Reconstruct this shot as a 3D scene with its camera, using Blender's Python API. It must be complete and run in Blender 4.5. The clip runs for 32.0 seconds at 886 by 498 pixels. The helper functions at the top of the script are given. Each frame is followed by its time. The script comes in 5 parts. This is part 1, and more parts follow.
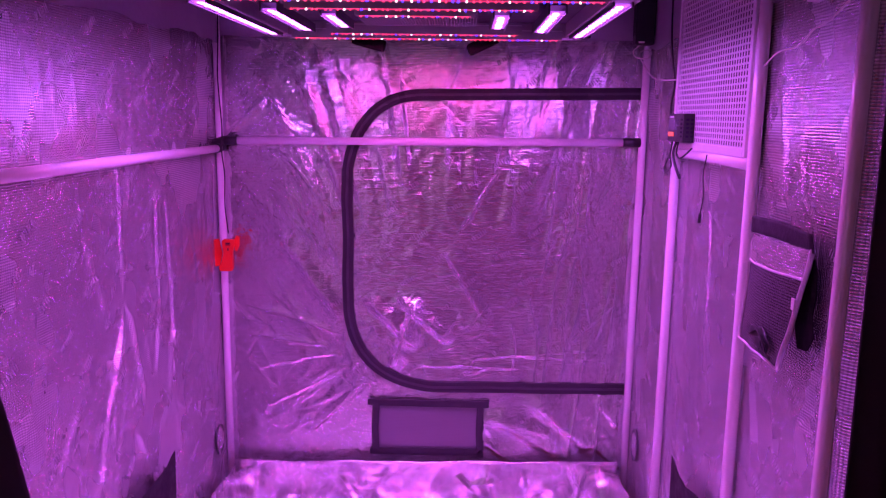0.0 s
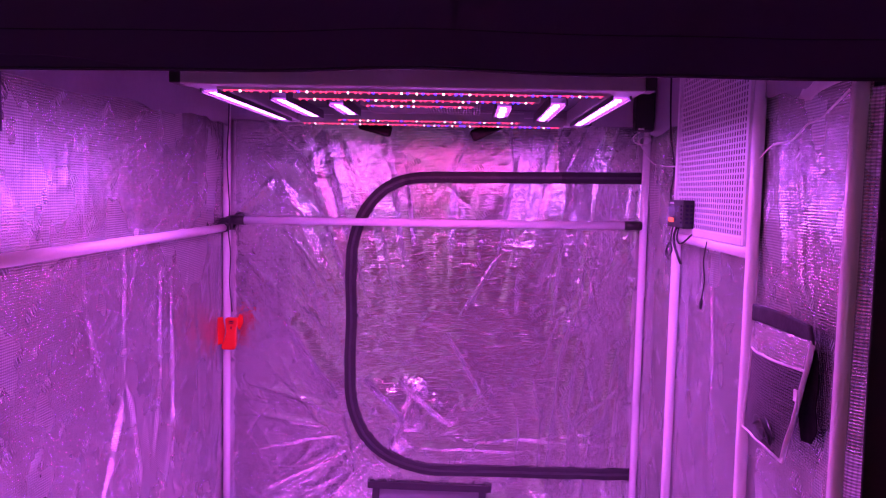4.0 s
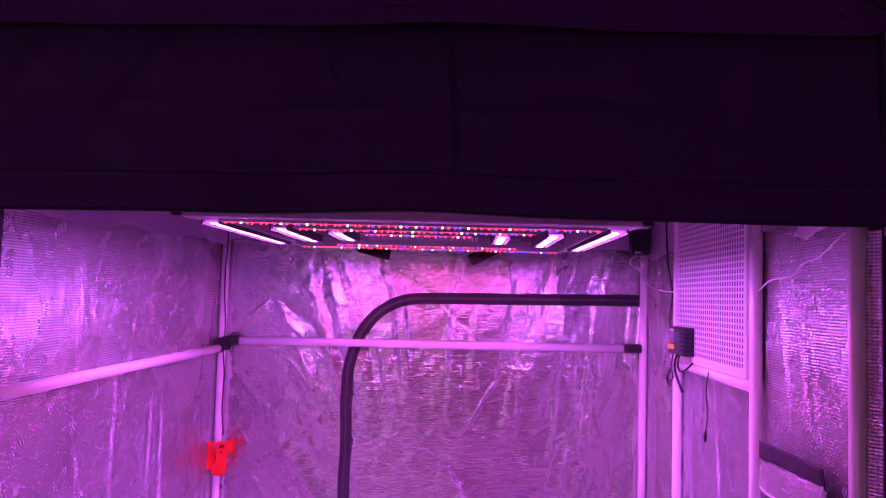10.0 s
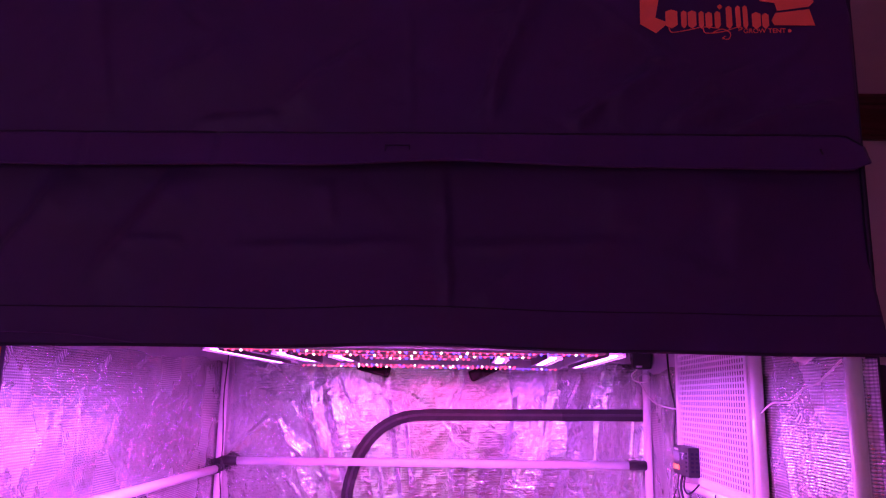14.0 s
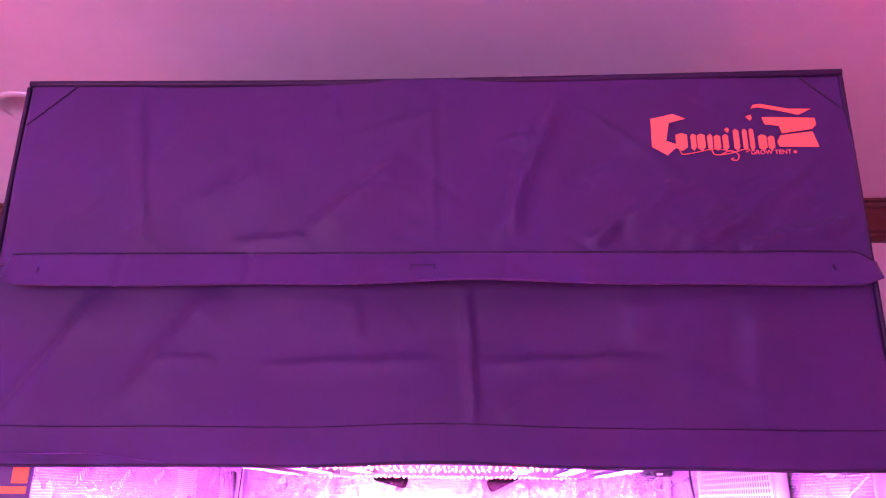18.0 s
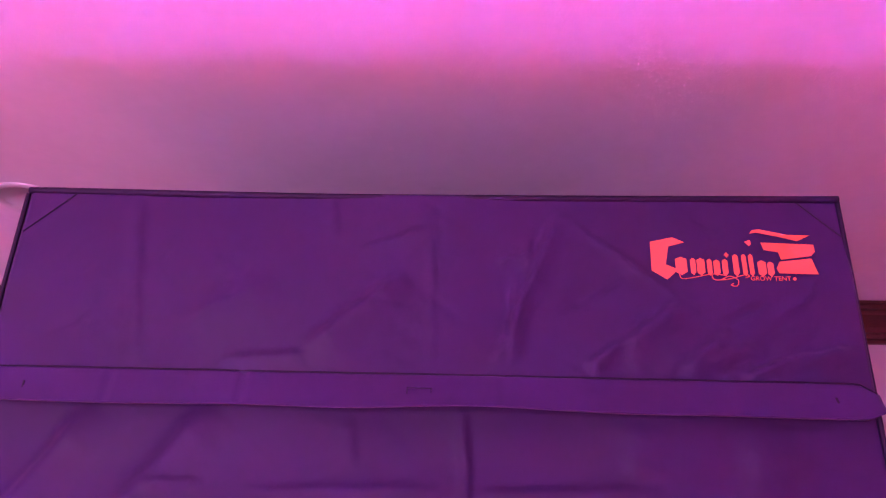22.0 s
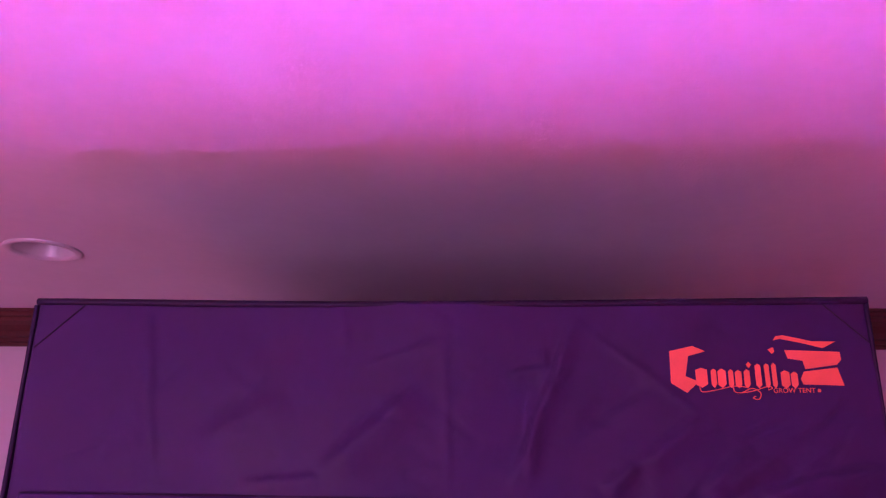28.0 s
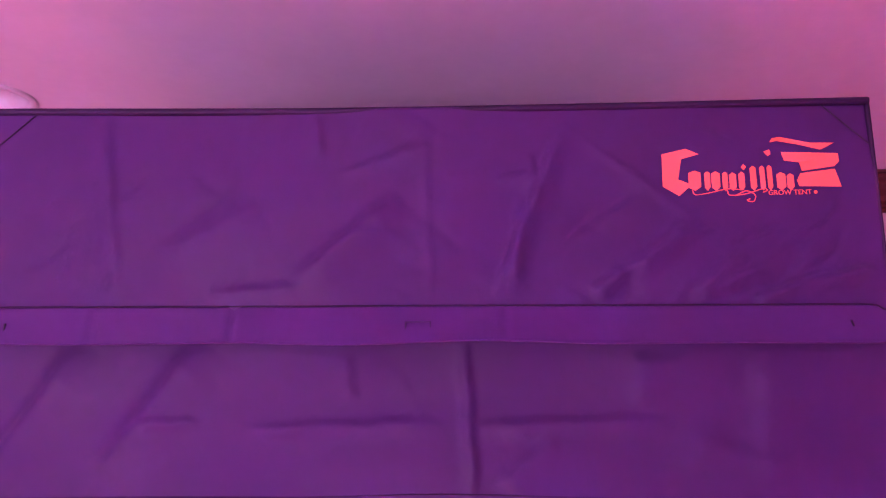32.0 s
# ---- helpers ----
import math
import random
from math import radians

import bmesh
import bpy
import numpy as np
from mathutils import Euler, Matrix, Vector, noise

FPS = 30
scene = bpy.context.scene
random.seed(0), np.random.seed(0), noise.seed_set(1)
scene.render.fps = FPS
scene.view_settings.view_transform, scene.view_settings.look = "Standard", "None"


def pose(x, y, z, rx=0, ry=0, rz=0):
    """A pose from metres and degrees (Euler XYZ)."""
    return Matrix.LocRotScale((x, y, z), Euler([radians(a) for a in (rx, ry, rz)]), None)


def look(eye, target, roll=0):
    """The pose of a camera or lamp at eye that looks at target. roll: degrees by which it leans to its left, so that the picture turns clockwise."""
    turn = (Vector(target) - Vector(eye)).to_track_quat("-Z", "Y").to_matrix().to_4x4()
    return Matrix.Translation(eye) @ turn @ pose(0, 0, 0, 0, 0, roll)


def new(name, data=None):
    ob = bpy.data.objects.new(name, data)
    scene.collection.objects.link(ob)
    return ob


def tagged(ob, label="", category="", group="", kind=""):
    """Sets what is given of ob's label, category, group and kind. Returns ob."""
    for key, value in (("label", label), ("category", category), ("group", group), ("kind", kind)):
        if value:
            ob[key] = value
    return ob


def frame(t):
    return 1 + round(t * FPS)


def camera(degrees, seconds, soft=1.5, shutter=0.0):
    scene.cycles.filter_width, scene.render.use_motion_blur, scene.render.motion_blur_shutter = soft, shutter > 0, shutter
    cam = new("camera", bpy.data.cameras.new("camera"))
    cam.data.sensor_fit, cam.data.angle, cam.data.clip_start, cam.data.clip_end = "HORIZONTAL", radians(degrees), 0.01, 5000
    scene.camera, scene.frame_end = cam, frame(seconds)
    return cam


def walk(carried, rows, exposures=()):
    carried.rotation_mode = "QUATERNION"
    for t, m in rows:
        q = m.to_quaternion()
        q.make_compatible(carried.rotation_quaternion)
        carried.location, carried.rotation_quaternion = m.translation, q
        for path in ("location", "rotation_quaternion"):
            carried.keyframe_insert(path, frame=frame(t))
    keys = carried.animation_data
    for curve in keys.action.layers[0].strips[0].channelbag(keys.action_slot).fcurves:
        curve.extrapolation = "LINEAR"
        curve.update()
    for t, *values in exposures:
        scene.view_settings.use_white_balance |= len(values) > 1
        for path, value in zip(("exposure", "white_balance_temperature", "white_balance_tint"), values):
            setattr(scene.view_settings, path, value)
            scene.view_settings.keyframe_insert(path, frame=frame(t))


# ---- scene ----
cam = camera(60.2, 32.0, 1.2)
PATH = [
    (0, (0.123, -1.209, 1.496), (0.072, 0.761, 1.152), 0.8),
    (0.5, (0.125, -1.211, 1.5), (0.073, 0.762, 1.179), 0.9),
    (1, (0.125, -1.215, 1.505), (0.074, 0.762, 1.207), 0.9),
    (1.5, (0.126, -1.216, 1.504), (0.073, 0.765, 1.233), 1.0),
    (2, (0.126, -1.215, 1.508), (0.072, 0.768, 1.259), 1.0),
    (2.5, (0.126, -1.214, 1.51), (0.069, 0.772, 1.283), 1.1),
    (3, (0.126, -1.214, 1.51), (0.067, 0.775, 1.307), 1.1),
    (3.5, (0.128, -1.217, 1.518), (0.064, 0.774, 1.338), 1.1),
    (4, (0.128, -1.22, 1.523), (0.061, 0.773, 1.369), 1.3),
    (4.5, (0.124, -1.223, 1.527), (0.055, 0.772, 1.397), 1.3),
    (6.5, (0.124, -1.212, 1.545), (0.05, 0.786, 1.493), 1.6),
    (7, (0.124, -1.212, 1.552), (0.052, 0.786, 1.523), 1.6),
    (7.5, (0.124, -1.209, 1.554), (0.054, 0.79, 1.554), 1.7),
    (8, (0.125, -1.206, 1.558), (0.055, 0.793, 1.586), 1.8),
    (8.5, (0.126, -1.206, 1.564), (0.058, 0.792, 1.616), 1.7),
    (9, (0.128, -1.208, 1.566), (0.061, 0.789, 1.644), 1.8),
    (9.5, (0.123, -1.215, 1.573), (0.061, 0.781, 1.673), 1.7),
    (10, (0.122, -1.209, 1.578), (0.057, 0.787, 1.7), 1.6),
    (10.5, (0.118, -1.21, 1.584), (0.055, 0.784, 1.728), 1.5),
    (11, (0.116, -1.209, 1.589), (0.056, 0.782, 1.759), 1.5),
    (11.5, (0.115, -1.208, 1.594), (0.054, 0.781, 1.799), 1.5),
    (12, (0.118, -1.211, 1.604), (0.058, 0.774, 1.843), 1.4),
    (12.5, (0.123, -1.221, 1.61), (0.063, 0.759, 1.885), 1.3),
    (13, (0.129, -1.228, 1.616), (0.066, 0.746, 1.929), 1.2),
    (13.5, (0.133, -1.228, 1.623), (0.062, 0.74, 1.97), 1.1),
    (14, (0.129, -1.232, 1.626), (0.054, 0.73, 2.009), 1.1),
    (14.5, (0.124, -1.239, 1.631), (0.042, 0.715, 2.046), 1.2),
    (16.5, (0.108, -1.256, 1.641), (0.01, 0.666, 2.186), 1.1),
    (17, (0.107, -1.266, 1.648), (0.008, 0.649, 2.217), 0.9),
    (17.5, (0.103, -1.268, 1.647), (0.009, 0.636, 2.252), 0.8),
    (18, (0.1, -1.276, 1.652), (0.007, 0.622, 2.277), 0.7),
    (18.5, (0.09, -1.28, 1.655), (0.005, 0.612, 2.299), 0.6),
    (19, (0.087, -1.289, 1.658), (0.004, 0.597, 2.318), 0.7),
    (19.5, (0.084, -1.297, 1.657), (-0.003, 0.581, 2.342), 0.9),
    (20, (0.079, -1.299, 1.674), (-0.006, 0.574, 2.37), 1.1),
    (20.5, (0.071, -1.292, 1.7), (-0.009, 0.575, 2.413), 1.3),
    (21, (0.071, -1.294, 1.721), (-0.006, 0.564, 2.456), 1.5),
    (21.5, (0.076, -1.292, 1.729), (0.005, 0.553, 2.498), 1.6),
    (22, (0.087, -1.295, 1.742), (0.015, 0.54, 2.534), 1.8),
    (22.5, (0.07, -1.283, 1.785), (0.038, 0.559, 2.563), 1.6),
    (23, (0.078, -1.283, 1.806), (0.034, 0.559, 2.583), 1.6),
    (23.5, (0.091, -1.279, 1.826), (0.032, 0.564, 2.603), 1.7),
    (24, (0.103, -1.281, 1.849), (0.034, 0.566, 2.613), 1.7),
    (24.5, (0.117, -1.287, 1.874), (0.038, 0.565, 2.624), 1.7),
    (26.5, (0.089, -1.305, 2.005), (0.02, 0.589, 2.641), 1.1),
    (27, (0.098, -1.324, 2.032), (0.011, 0.574, 2.656), 1.1),
    (27.5, (0.092, -1.359, 2.066), (-0.006, 0.545, 2.669), 0.9),
    (28, (0.098, -1.379, 2.072), (-0.026, 0.522, 2.68), 0.9),
    (28.5, (0.085, -1.383, 2.074), (-0.035, 0.518, 2.684), 0.8),
    (29, (0.081, -1.37, 2.069), (-0.041, 0.531, 2.679), 0.9),
    (29.5, (0.097, -1.353, 2.058), (-0.033, 0.552, 2.652), 0.9),
    (30, (0.091, -1.327, 2.029), (-0.032, 0.586, 2.599), 0.9),
    (30.5, (0.089, -1.306, 1.996), (-0.028, 0.615, 2.541), 0.8),
    (31, (0.094, -1.279, 1.96), (-0.005, 0.653, 2.47), 0.6),
    (31.5, (0.09, -1.265, 1.938), (0.011, 0.681, 2.394), 0.3),
    (32, (0.082, -1.253, 1.901), (0.023, 0.705, 2.304), 0.0),
]
exposure_rows = [(0, -0.5), (3, -0.25), (4.5, -0.15), (9, 0.0), (12, 0.1), (13, 0.3), (14.0, 0.75), (14.5, 1.22), (16.5, 3.25), (18, 3.9), (21, 3.72), (22, 3.6), (24, 3.35),
                 (27, 3.0), (28, 2.85), (29, 2.65), (30, 2.7), (31, 3.2), (32, 3.9)]
walk(cam, [(t, look(eye, target, roll)) for t, eye, target, roll in PATH], exposure_rows)

# ---- world and lights ----
# light mirrored by the silver linings
scene.cycles.blur_glossy = 0.6
world = bpy.data.worlds.new("world")
scene.world = world
world.use_nodes = True
world.node_tree.nodes["Background"].inputs["Color"].default_value = (0.02, 0.02, 0.025, 1)
world.node_tree.nodes["Background"].inputs["Strength"].default_value = 0.3

LED_TINT = (0.60, 0.10, 1.0)
STRIP_POWER = 26.0
ROW_POWER = 7.0

# soft added room light, source unseen, set at an opening facing the tent
room_fill = bpy.data.lights.new("room_fill", "AREA")
room_fill.shape, room_fill.size, room_fill.size_y = "RECTANGLE", 1.4, 1.2
room_fill.energy, room_fill.color = 7.5, (0.84, 0.39, 0.92)
room_fill_lamp = new("room_fill", room_fill)
room_fill_lamp.matrix_world = look((-1.2, -3.22, 1.5), (-1.2, 0, 1.5))

# the light's LED strips shine downwards: nested rings of long, narrow lamps just under the boards
LIGHT_AT = (0.004, 0.745, 1.722)
RINGS = ((0.436, 0.325, 0.390, 0.383, 5.5, 3.9, 178), (0.318, 0.205, 0.262, 0.255, 6.2, 2.3, 120), (0.200, 0.125, 0.128, 0.142, 5.0, 1.7, 96))
for off, half, rx, ry, strip_watts, row_watts, spread in RINGS:
    for size_x, size_y, watts, tint, places in ((0.03, half * 2, strip_watts, (0.50, 0.115, 1.0), ((off, 0), (-off, 0))),
                                                (rx * 2, 0.016, row_watts, (1.0, 0.085, 0.56), ((0, ry), (0, -ry)))):
        led = bpy.data.lights.new("led_strip_light", "AREA")
        led.shape, led.size, led.size_y, led.energy, led.color, led.spread = "RECTANGLE", size_x, size_y, watts, tint, radians(spread)
        for dx, dy in places:
            new("led_strip_light", led).location = (LIGHT_AT[0] + dx, LIGHT_AT[1] + dy, LIGHT_AT[2] - 0.012)


# ---- materials ----
def mat(name, color, rough=0.5, metal=0.0, vary=0.12, scale=8.0, bump=0.0, bump_scale=60.0, fine=None,
        spec=0.5, emit=None, power=0.0, sheen=0.0, crinkle=None, crease_tone=None):
    m = bpy.data.materials.new(name)
    m.use_nodes = True
    nt = m.node_tree
    b = nt.nodes["Principled BSDF"]
    b.inputs["Metallic"].default_value = metal
    b.inputs["Specular IOR Level"].default_value = spec
    b.inputs["Sheen Weight"].default_value = sheen
    tc = nt.nodes.new("ShaderNodeTexCoord")
    n1 = nt.nodes.new("ShaderNodeTexNoise")
    n1.inputs["Scale"].default_value, n1.inputs["Detail"].default_value = scale, 6
    nt.links.new(tc.outputs["Object"], n1.inputs["Vector"])
    n2 = nt.nodes.new("ShaderNodeTexNoise")
    n2.inputs["Scale"].default_value, n2.inputs["Detail"].default_value = scale * 12, 3
    nt.links.new(tc.outputs["Object"], n2.inputs["Vector"])
    both = nt.nodes.new("ShaderNodeMath")
    both.operation = "MULTIPLY_ADD"
    nt.links.new(n2.outputs["Fac"], both.inputs[0])
    both.inputs[1].default_value = 0.4
    nt.links.new(n1.outputs["Fac"], both.inputs[2])
    ramp = nt.nodes.new("ShaderNodeMapRange")
    nt.links.new(both.outputs[0], ramp.inputs["Value"])
    ramp.inputs["From Min"].default_value, ramp.inputs["From Max"].default_value = 0.45, 0.95
    ramp.inputs["To Min"].default_value, ramp.inputs["To Max"].default_value = 1 - vary, 1 + vary
    mix = nt.nodes.new("ShaderNodeVectorMath")
    mix.operation = "SCALE"
    mix.inputs[0].default_value = color
    nt.links.new(ramp.outputs["Result"], mix.inputs["Scale"])
    colour = mix.outputs["Vector"]
    # random darker tone in the colour stands for crease shading on the film
    if crease_tone:
        size, amount, stretch = crease_tone
        blot = nt.nodes.new("ShaderNodeTexNoise")
        blot.inputs["Scale"].default_value, blot.inputs["Detail"].default_value = size, 7
        nt.links.new(tc.outputs["Object"], blot.inputs["Vector"])
        edge = nt.nodes.new("ShaderNodeMapRange")
        edge.inputs["From Min"].default_value, edge.inputs["From Max"].default_value = 0.32, 0.5
        edge.inputs["To Min"].default_value = 1 - amount
        nt.links.new(blot.outputs["Fac"], edge.inputs["Value"])
        pull = nt.nodes.new("ShaderNodeMapping")
        pull.inputs["Scale"].default_value = stretch
        nt.links.new(tc.outputs["Object"], pull.inputs["Vector"])
        grain = nt.nodes.new("ShaderNodeTexNoise")
        grain.inputs["Scale"].default_value, grain.inputs["Detail"].default_value = 1.0, 5
        nt.links.new(pull.outputs["Vector"], grain.inputs["Vector"])
        soft = nt.nodes.new("ShaderNodeMapRange")
        soft.inputs["From Min"].default_value, soft.inputs["From Max"].default_value = 0.3, 0.62
        soft.inputs["To Min"].default_value = 1 - amount
        nt.links.new(grain.outputs["Fac"], soft.inputs["Value"])
        times = nt.nodes.new("ShaderNodeMath")
        times.operation = "MULTIPLY"
        nt.links.new(edge.outputs["Result"], times.inputs[0])
        nt.links.new(soft.outputs["Result"], times.inputs[1])
        toned = nt.nodes.new("ShaderNodeVectorMath")
        toned.operation = "SCALE"
        nt.links.new(colour, toned.inputs[0])
        nt.links.new(times.outputs[0], toned.inputs["Scale"])
        colour = toned.outputs["Vector"]
    nt.links.new(colour, b.inputs["Base Color"])
    rr = nt.nodes.new("ShaderNodeMapRange")
    nt.links.new(n1.outputs["Fac"], rr.inputs["Value"])
    rr.inputs["From Min"].default_value, rr.inputs["From Max"].default_value = 0.3, 0.7
    rr.inputs["To Min"].default_value, rr.inputs["To Max"].default_value = rough * (1 - vary), min(1.0, rough * (1 + vary))
    nt.links.new(rr.outputs["Result"], b.inputs["Roughness"])
    last = None
    if bump:
        n3 = nt.nodes.new("ShaderNodeTexNoise")
        n3.inputs["Scale"].default_value, n3.inputs["Detail"].default_value = bump_scale, 5
        nt.links.new(tc.outputs["Object"], n3.inputs["Vector"])
        bp = nt.nodes.new("ShaderNodeBump")
        bp.inputs["Strength"].default_value, bp.inputs["Distance"].default_value = bump, 0.004
        nt.links.new(n3.outputs["Fac"], bp.inputs["Height"])
        last = bp
    if crinkle:
        size, strength = crinkle
        warp = nt.nodes.new("ShaderNodeMapping")
        warp.inputs["Scale"].default_value = (1, 1, 0.6)
        warp.inputs["Rotation"].default_value = (0.3, 0.5, 0.2)
        nt.links.new(tc.outputs["Object"], warp.inputs["Vector"])
        n4 = nt.nodes.new("ShaderNodeTexVoronoi")
        n4.inputs["Scale"].default_value = size
        n4.normalize = False
        nt.links.new(warp.outputs["Vector"], n4.inputs["Vector"])
        bc = nt.nodes.new("ShaderNodeBump")
        bc.inputs["Strength"].default_value, bc.inputs["Distance"].default_value = strength, 0.02
        nt.links.new(n4.outputs["Distance"], bc.inputs["Height"])
        if last:
            nt.links.new(last.outputs["Normal"], bc.inputs["Normal"])
        last = bc
    if fine:
        axis, size, strength = fine
        w = nt.nodes.new("ShaderNodeTexWave")
        w.bands_direction = axis
        w.inputs["Scale"].default_value, w.inputs["Distortion"].default_value = size, 0.6
        nt.links.new(tc.outputs["Object"], w.inputs["Vector"])
        bw = nt.nodes.new("ShaderNodeBump")
        bw.inputs["Strength"].default_value, bw.inputs["Distance"].default_value = strength, 0.001
        nt.links.new(w.outputs["Fac"], bw.inputs["Height"])
        if last:
            nt.links.new(last.outputs["Normal"], bw.inputs["Normal"])
        last = bw
    if last:
        nt.links.new(last.outputs["Normal"], b.inputs["Normal"])
    if emit:
        b.inputs["Emission Color"].default_value = (*emit, 1)
        b.inputs["Emission Strength"].default_value = power
    return m


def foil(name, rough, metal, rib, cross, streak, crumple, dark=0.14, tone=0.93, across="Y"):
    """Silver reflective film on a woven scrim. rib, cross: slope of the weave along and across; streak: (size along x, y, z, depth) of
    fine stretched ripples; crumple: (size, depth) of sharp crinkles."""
    m = bpy.data.materials.new(name)
    m.use_nodes = True
    nt = m.node_tree
    b = nt.nodes["Principled BSDF"]
    b.inputs["Metallic"].default_value = metal
    tc = nt.nodes.new("ShaderNodeTexCoord")

    def texture(kind, size, detail=4, style="FBM", warp=0.0):
        n = nt.nodes.new("ShaderNodeTexNoise")
        n.noise_type = style
        n.inputs["Scale"].default_value, n.inputs["Detail"].default_value, n.inputs["Distortion"].default_value = 1.0, detail, warp
        pull = nt.nodes.new("ShaderNodeMapping")
        pull.inputs["Scale"].default_value = size
        pull.inputs["Location"].default_value = (kind * 3.1, kind * 1.7, kind * 2.3)
        nt.links.new(tc.outputs["Object"], pull.inputs["Vector"])
        nt.links.new(pull.outputs["Vector"], n.inputs["Vector"])
        return n.outputs["Fac"]

    def weave(axis, size):
        w = nt.nodes.new("ShaderNodeTexWave")
        w.bands_direction = axis
        w.inputs["Scale"].default_value, w.inputs["Distortion"].default_value, w.inputs["Detail Scale"].default_value = size, 0.5, 0.4
        nt.links.new(tc.outputs["Object"], w.inputs["Vector"])
        return w.outputs["Fac"]

    def ranged(value, a, c, lo, hi):
        r = nt.nodes.new("ShaderNodeMapRange")
        for key, v in (("From Min", a), ("From Max", c), ("To Min", lo), ("To Max", hi)):
            r.inputs[key].default_value = v
        nt.links.new(value, r.inputs["Value"])
        return r.outputs["Result"]

    def times(a, c):
        r = nt.nodes.new("ShaderNodeMath")
        r.operation = "MULTIPLY"
        nt.links.new(a, r.inputs[0])
        nt.links.new(c, r.inputs[1])
        return r.outputs[0]

    last = None

    def bump(value, depth):
        nonlocal last
        p = nt.nodes.new("ShaderNodeBump")
        p.inputs["Strength"].default_value, p.inputs["Distance"].default_value = 1.0, depth
        nt.links.new(value, p.inputs["Height"])
        if last:
            nt.links.new(last, p.inputs["Normal"])
        last = p.outputs["Normal"]

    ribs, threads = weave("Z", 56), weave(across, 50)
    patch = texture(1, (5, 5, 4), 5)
    bump(texture(2, (crumple[0],) * 3, 5, "RIDGED_MULTIFRACTAL", 0.4), crumple[1])
    bump(texture(4, (crumple[0] * 2.7,) * 3, 4, "RIDGED_MULTIFRACTAL", 0.6), crumple[1] * 0.35)
    bump(texture(3, streak[:3], 4), streak[3])
    bump(ribs, rib * 0.0012)
    bump(threads, cross * 0.0012)
    # weave hollows darkened in the colour, as the ribs' shading
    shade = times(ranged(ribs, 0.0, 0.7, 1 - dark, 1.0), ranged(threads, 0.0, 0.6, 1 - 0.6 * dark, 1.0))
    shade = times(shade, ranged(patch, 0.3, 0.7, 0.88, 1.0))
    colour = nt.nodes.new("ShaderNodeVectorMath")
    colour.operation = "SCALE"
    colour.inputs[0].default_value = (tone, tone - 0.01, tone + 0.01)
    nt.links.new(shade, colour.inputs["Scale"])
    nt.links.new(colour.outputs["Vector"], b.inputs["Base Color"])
    nt.links.new(ranged(patch, 0.3, 0.7, rough * 0.85, rough * 1.15), b.inputs["Roughness"])
    nt.links.new(last, b.inputs["Normal"])
    return m


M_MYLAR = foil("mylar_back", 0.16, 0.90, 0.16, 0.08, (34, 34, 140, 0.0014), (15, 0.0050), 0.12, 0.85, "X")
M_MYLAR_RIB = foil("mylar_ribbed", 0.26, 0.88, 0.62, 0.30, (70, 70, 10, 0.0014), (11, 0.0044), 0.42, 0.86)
# same silver film, colour dimmed for the dark that the window mirrors
M_DIM_FOIL = foil("foil_dark_mirroring", 0.45, 0.55, 0.05, 0.03, (12, 12, 30, 0.0012), (6, 0.0020), 0.05, 0.21)
M_NET = foil("pocket_net", 0.45, 0.25, 0.50, 0.50, (60, 60, 60, 0.0010), (14, 0.0040), 0.75, 0.20)
# bright dull silver for the unseen sheet that lights the ceiling
M_BOUNCE = mat("silver_bounce_cloth", (0.93, 0.92, 0.94), 0.45, 0.7, 0.05, 6)
M_MYLAR_TRAY = mat("mylar_tray_wall", (0.93, 0.92, 0.94), 0.24, 0.95, 0.2, 6, 0.1, 120, crinkle=(10, 0.2), crease_tone=(14, 0.2, (40, 40, 40)))
M_FAINT = mat("mylar_faint_print", (0.55, 0.53, 0.57), 0.4, 0.6, 0.2, 30)
M_MARK = mat("mylar_print", (0.24, 0.23, 0.25), 0.45, 0.3, 0.2, 30)
M_FABRIC = mat("tent_nylon", (0.036, 0.0068, 0.080), 0.62, 0, 0.12, 4, 0.12, 25, ("X", 420, 0.10), 0.4, sheen=0.15)
M_HEM = mat("tent_hem", (0.042, 0.0085, 0.093), 0.6, 0, 0.12, 6, 0.12, 40, ("X", 420, 0.10), 0.4, sheen=0.15)
M_PIPING = mat("tent_piping", (0.014, 0.003, 0.032), 0.6, 0, 0.12, 6, 0.12, 40, None, 0.4)
M_VOID = mat("black_net", (0.006, 0.005, 0.007), 0.9, 0, 0.2, 60, spec=0.1)
M_SEAM = mat("seam_dark", (0.012, 0.004, 0.026), 0.7, 0, 0.2, 20)
M_TAPE = mat("zipper_tape", (0.022, 0.018, 0.026), 0.65, 0, 0.2, 20, 0.2, 120)
M_FLAP = mat("black_flap", (0.012, 0.010, 0.014), 0.8, 0, 0.3, 20, 0.3, 60, spec=0.25)
M_ZIP = mat("zipper_teeth", (0.05, 0.045, 0.055), 0.35, 0, 0.2, 30)
M_POLE = mat("white_pole", (0.92, 0.91, 0.92), 0.24, 0, 0.05, 6, spec=1.0)
M_BLACK = mat("black_plastic", (0.02, 0.02, 0.022), 0.42, 0, 0.15, 20, 0.08, 200)
M_RUBBER = mat("black_cable", (0.018, 0.018, 0.02), 0.5, 0, 0.1, 20)
# grey that puts the shade behind the board's slots into colour
M_SLOT_SHADE = mat("slot_shade_grey", (0.13, 0.12, 0.14), 0.5, 0.3, 0.4, 12)
M_PEG = mat("white_board", (0.78, 0.77, 0.78), 0.4, 0, 0.05, 8, 0.03, 60)
M_STRING = mat("white_string", (0.7, 0.68, 0.66), 0.8, 0, 0.15, 40)
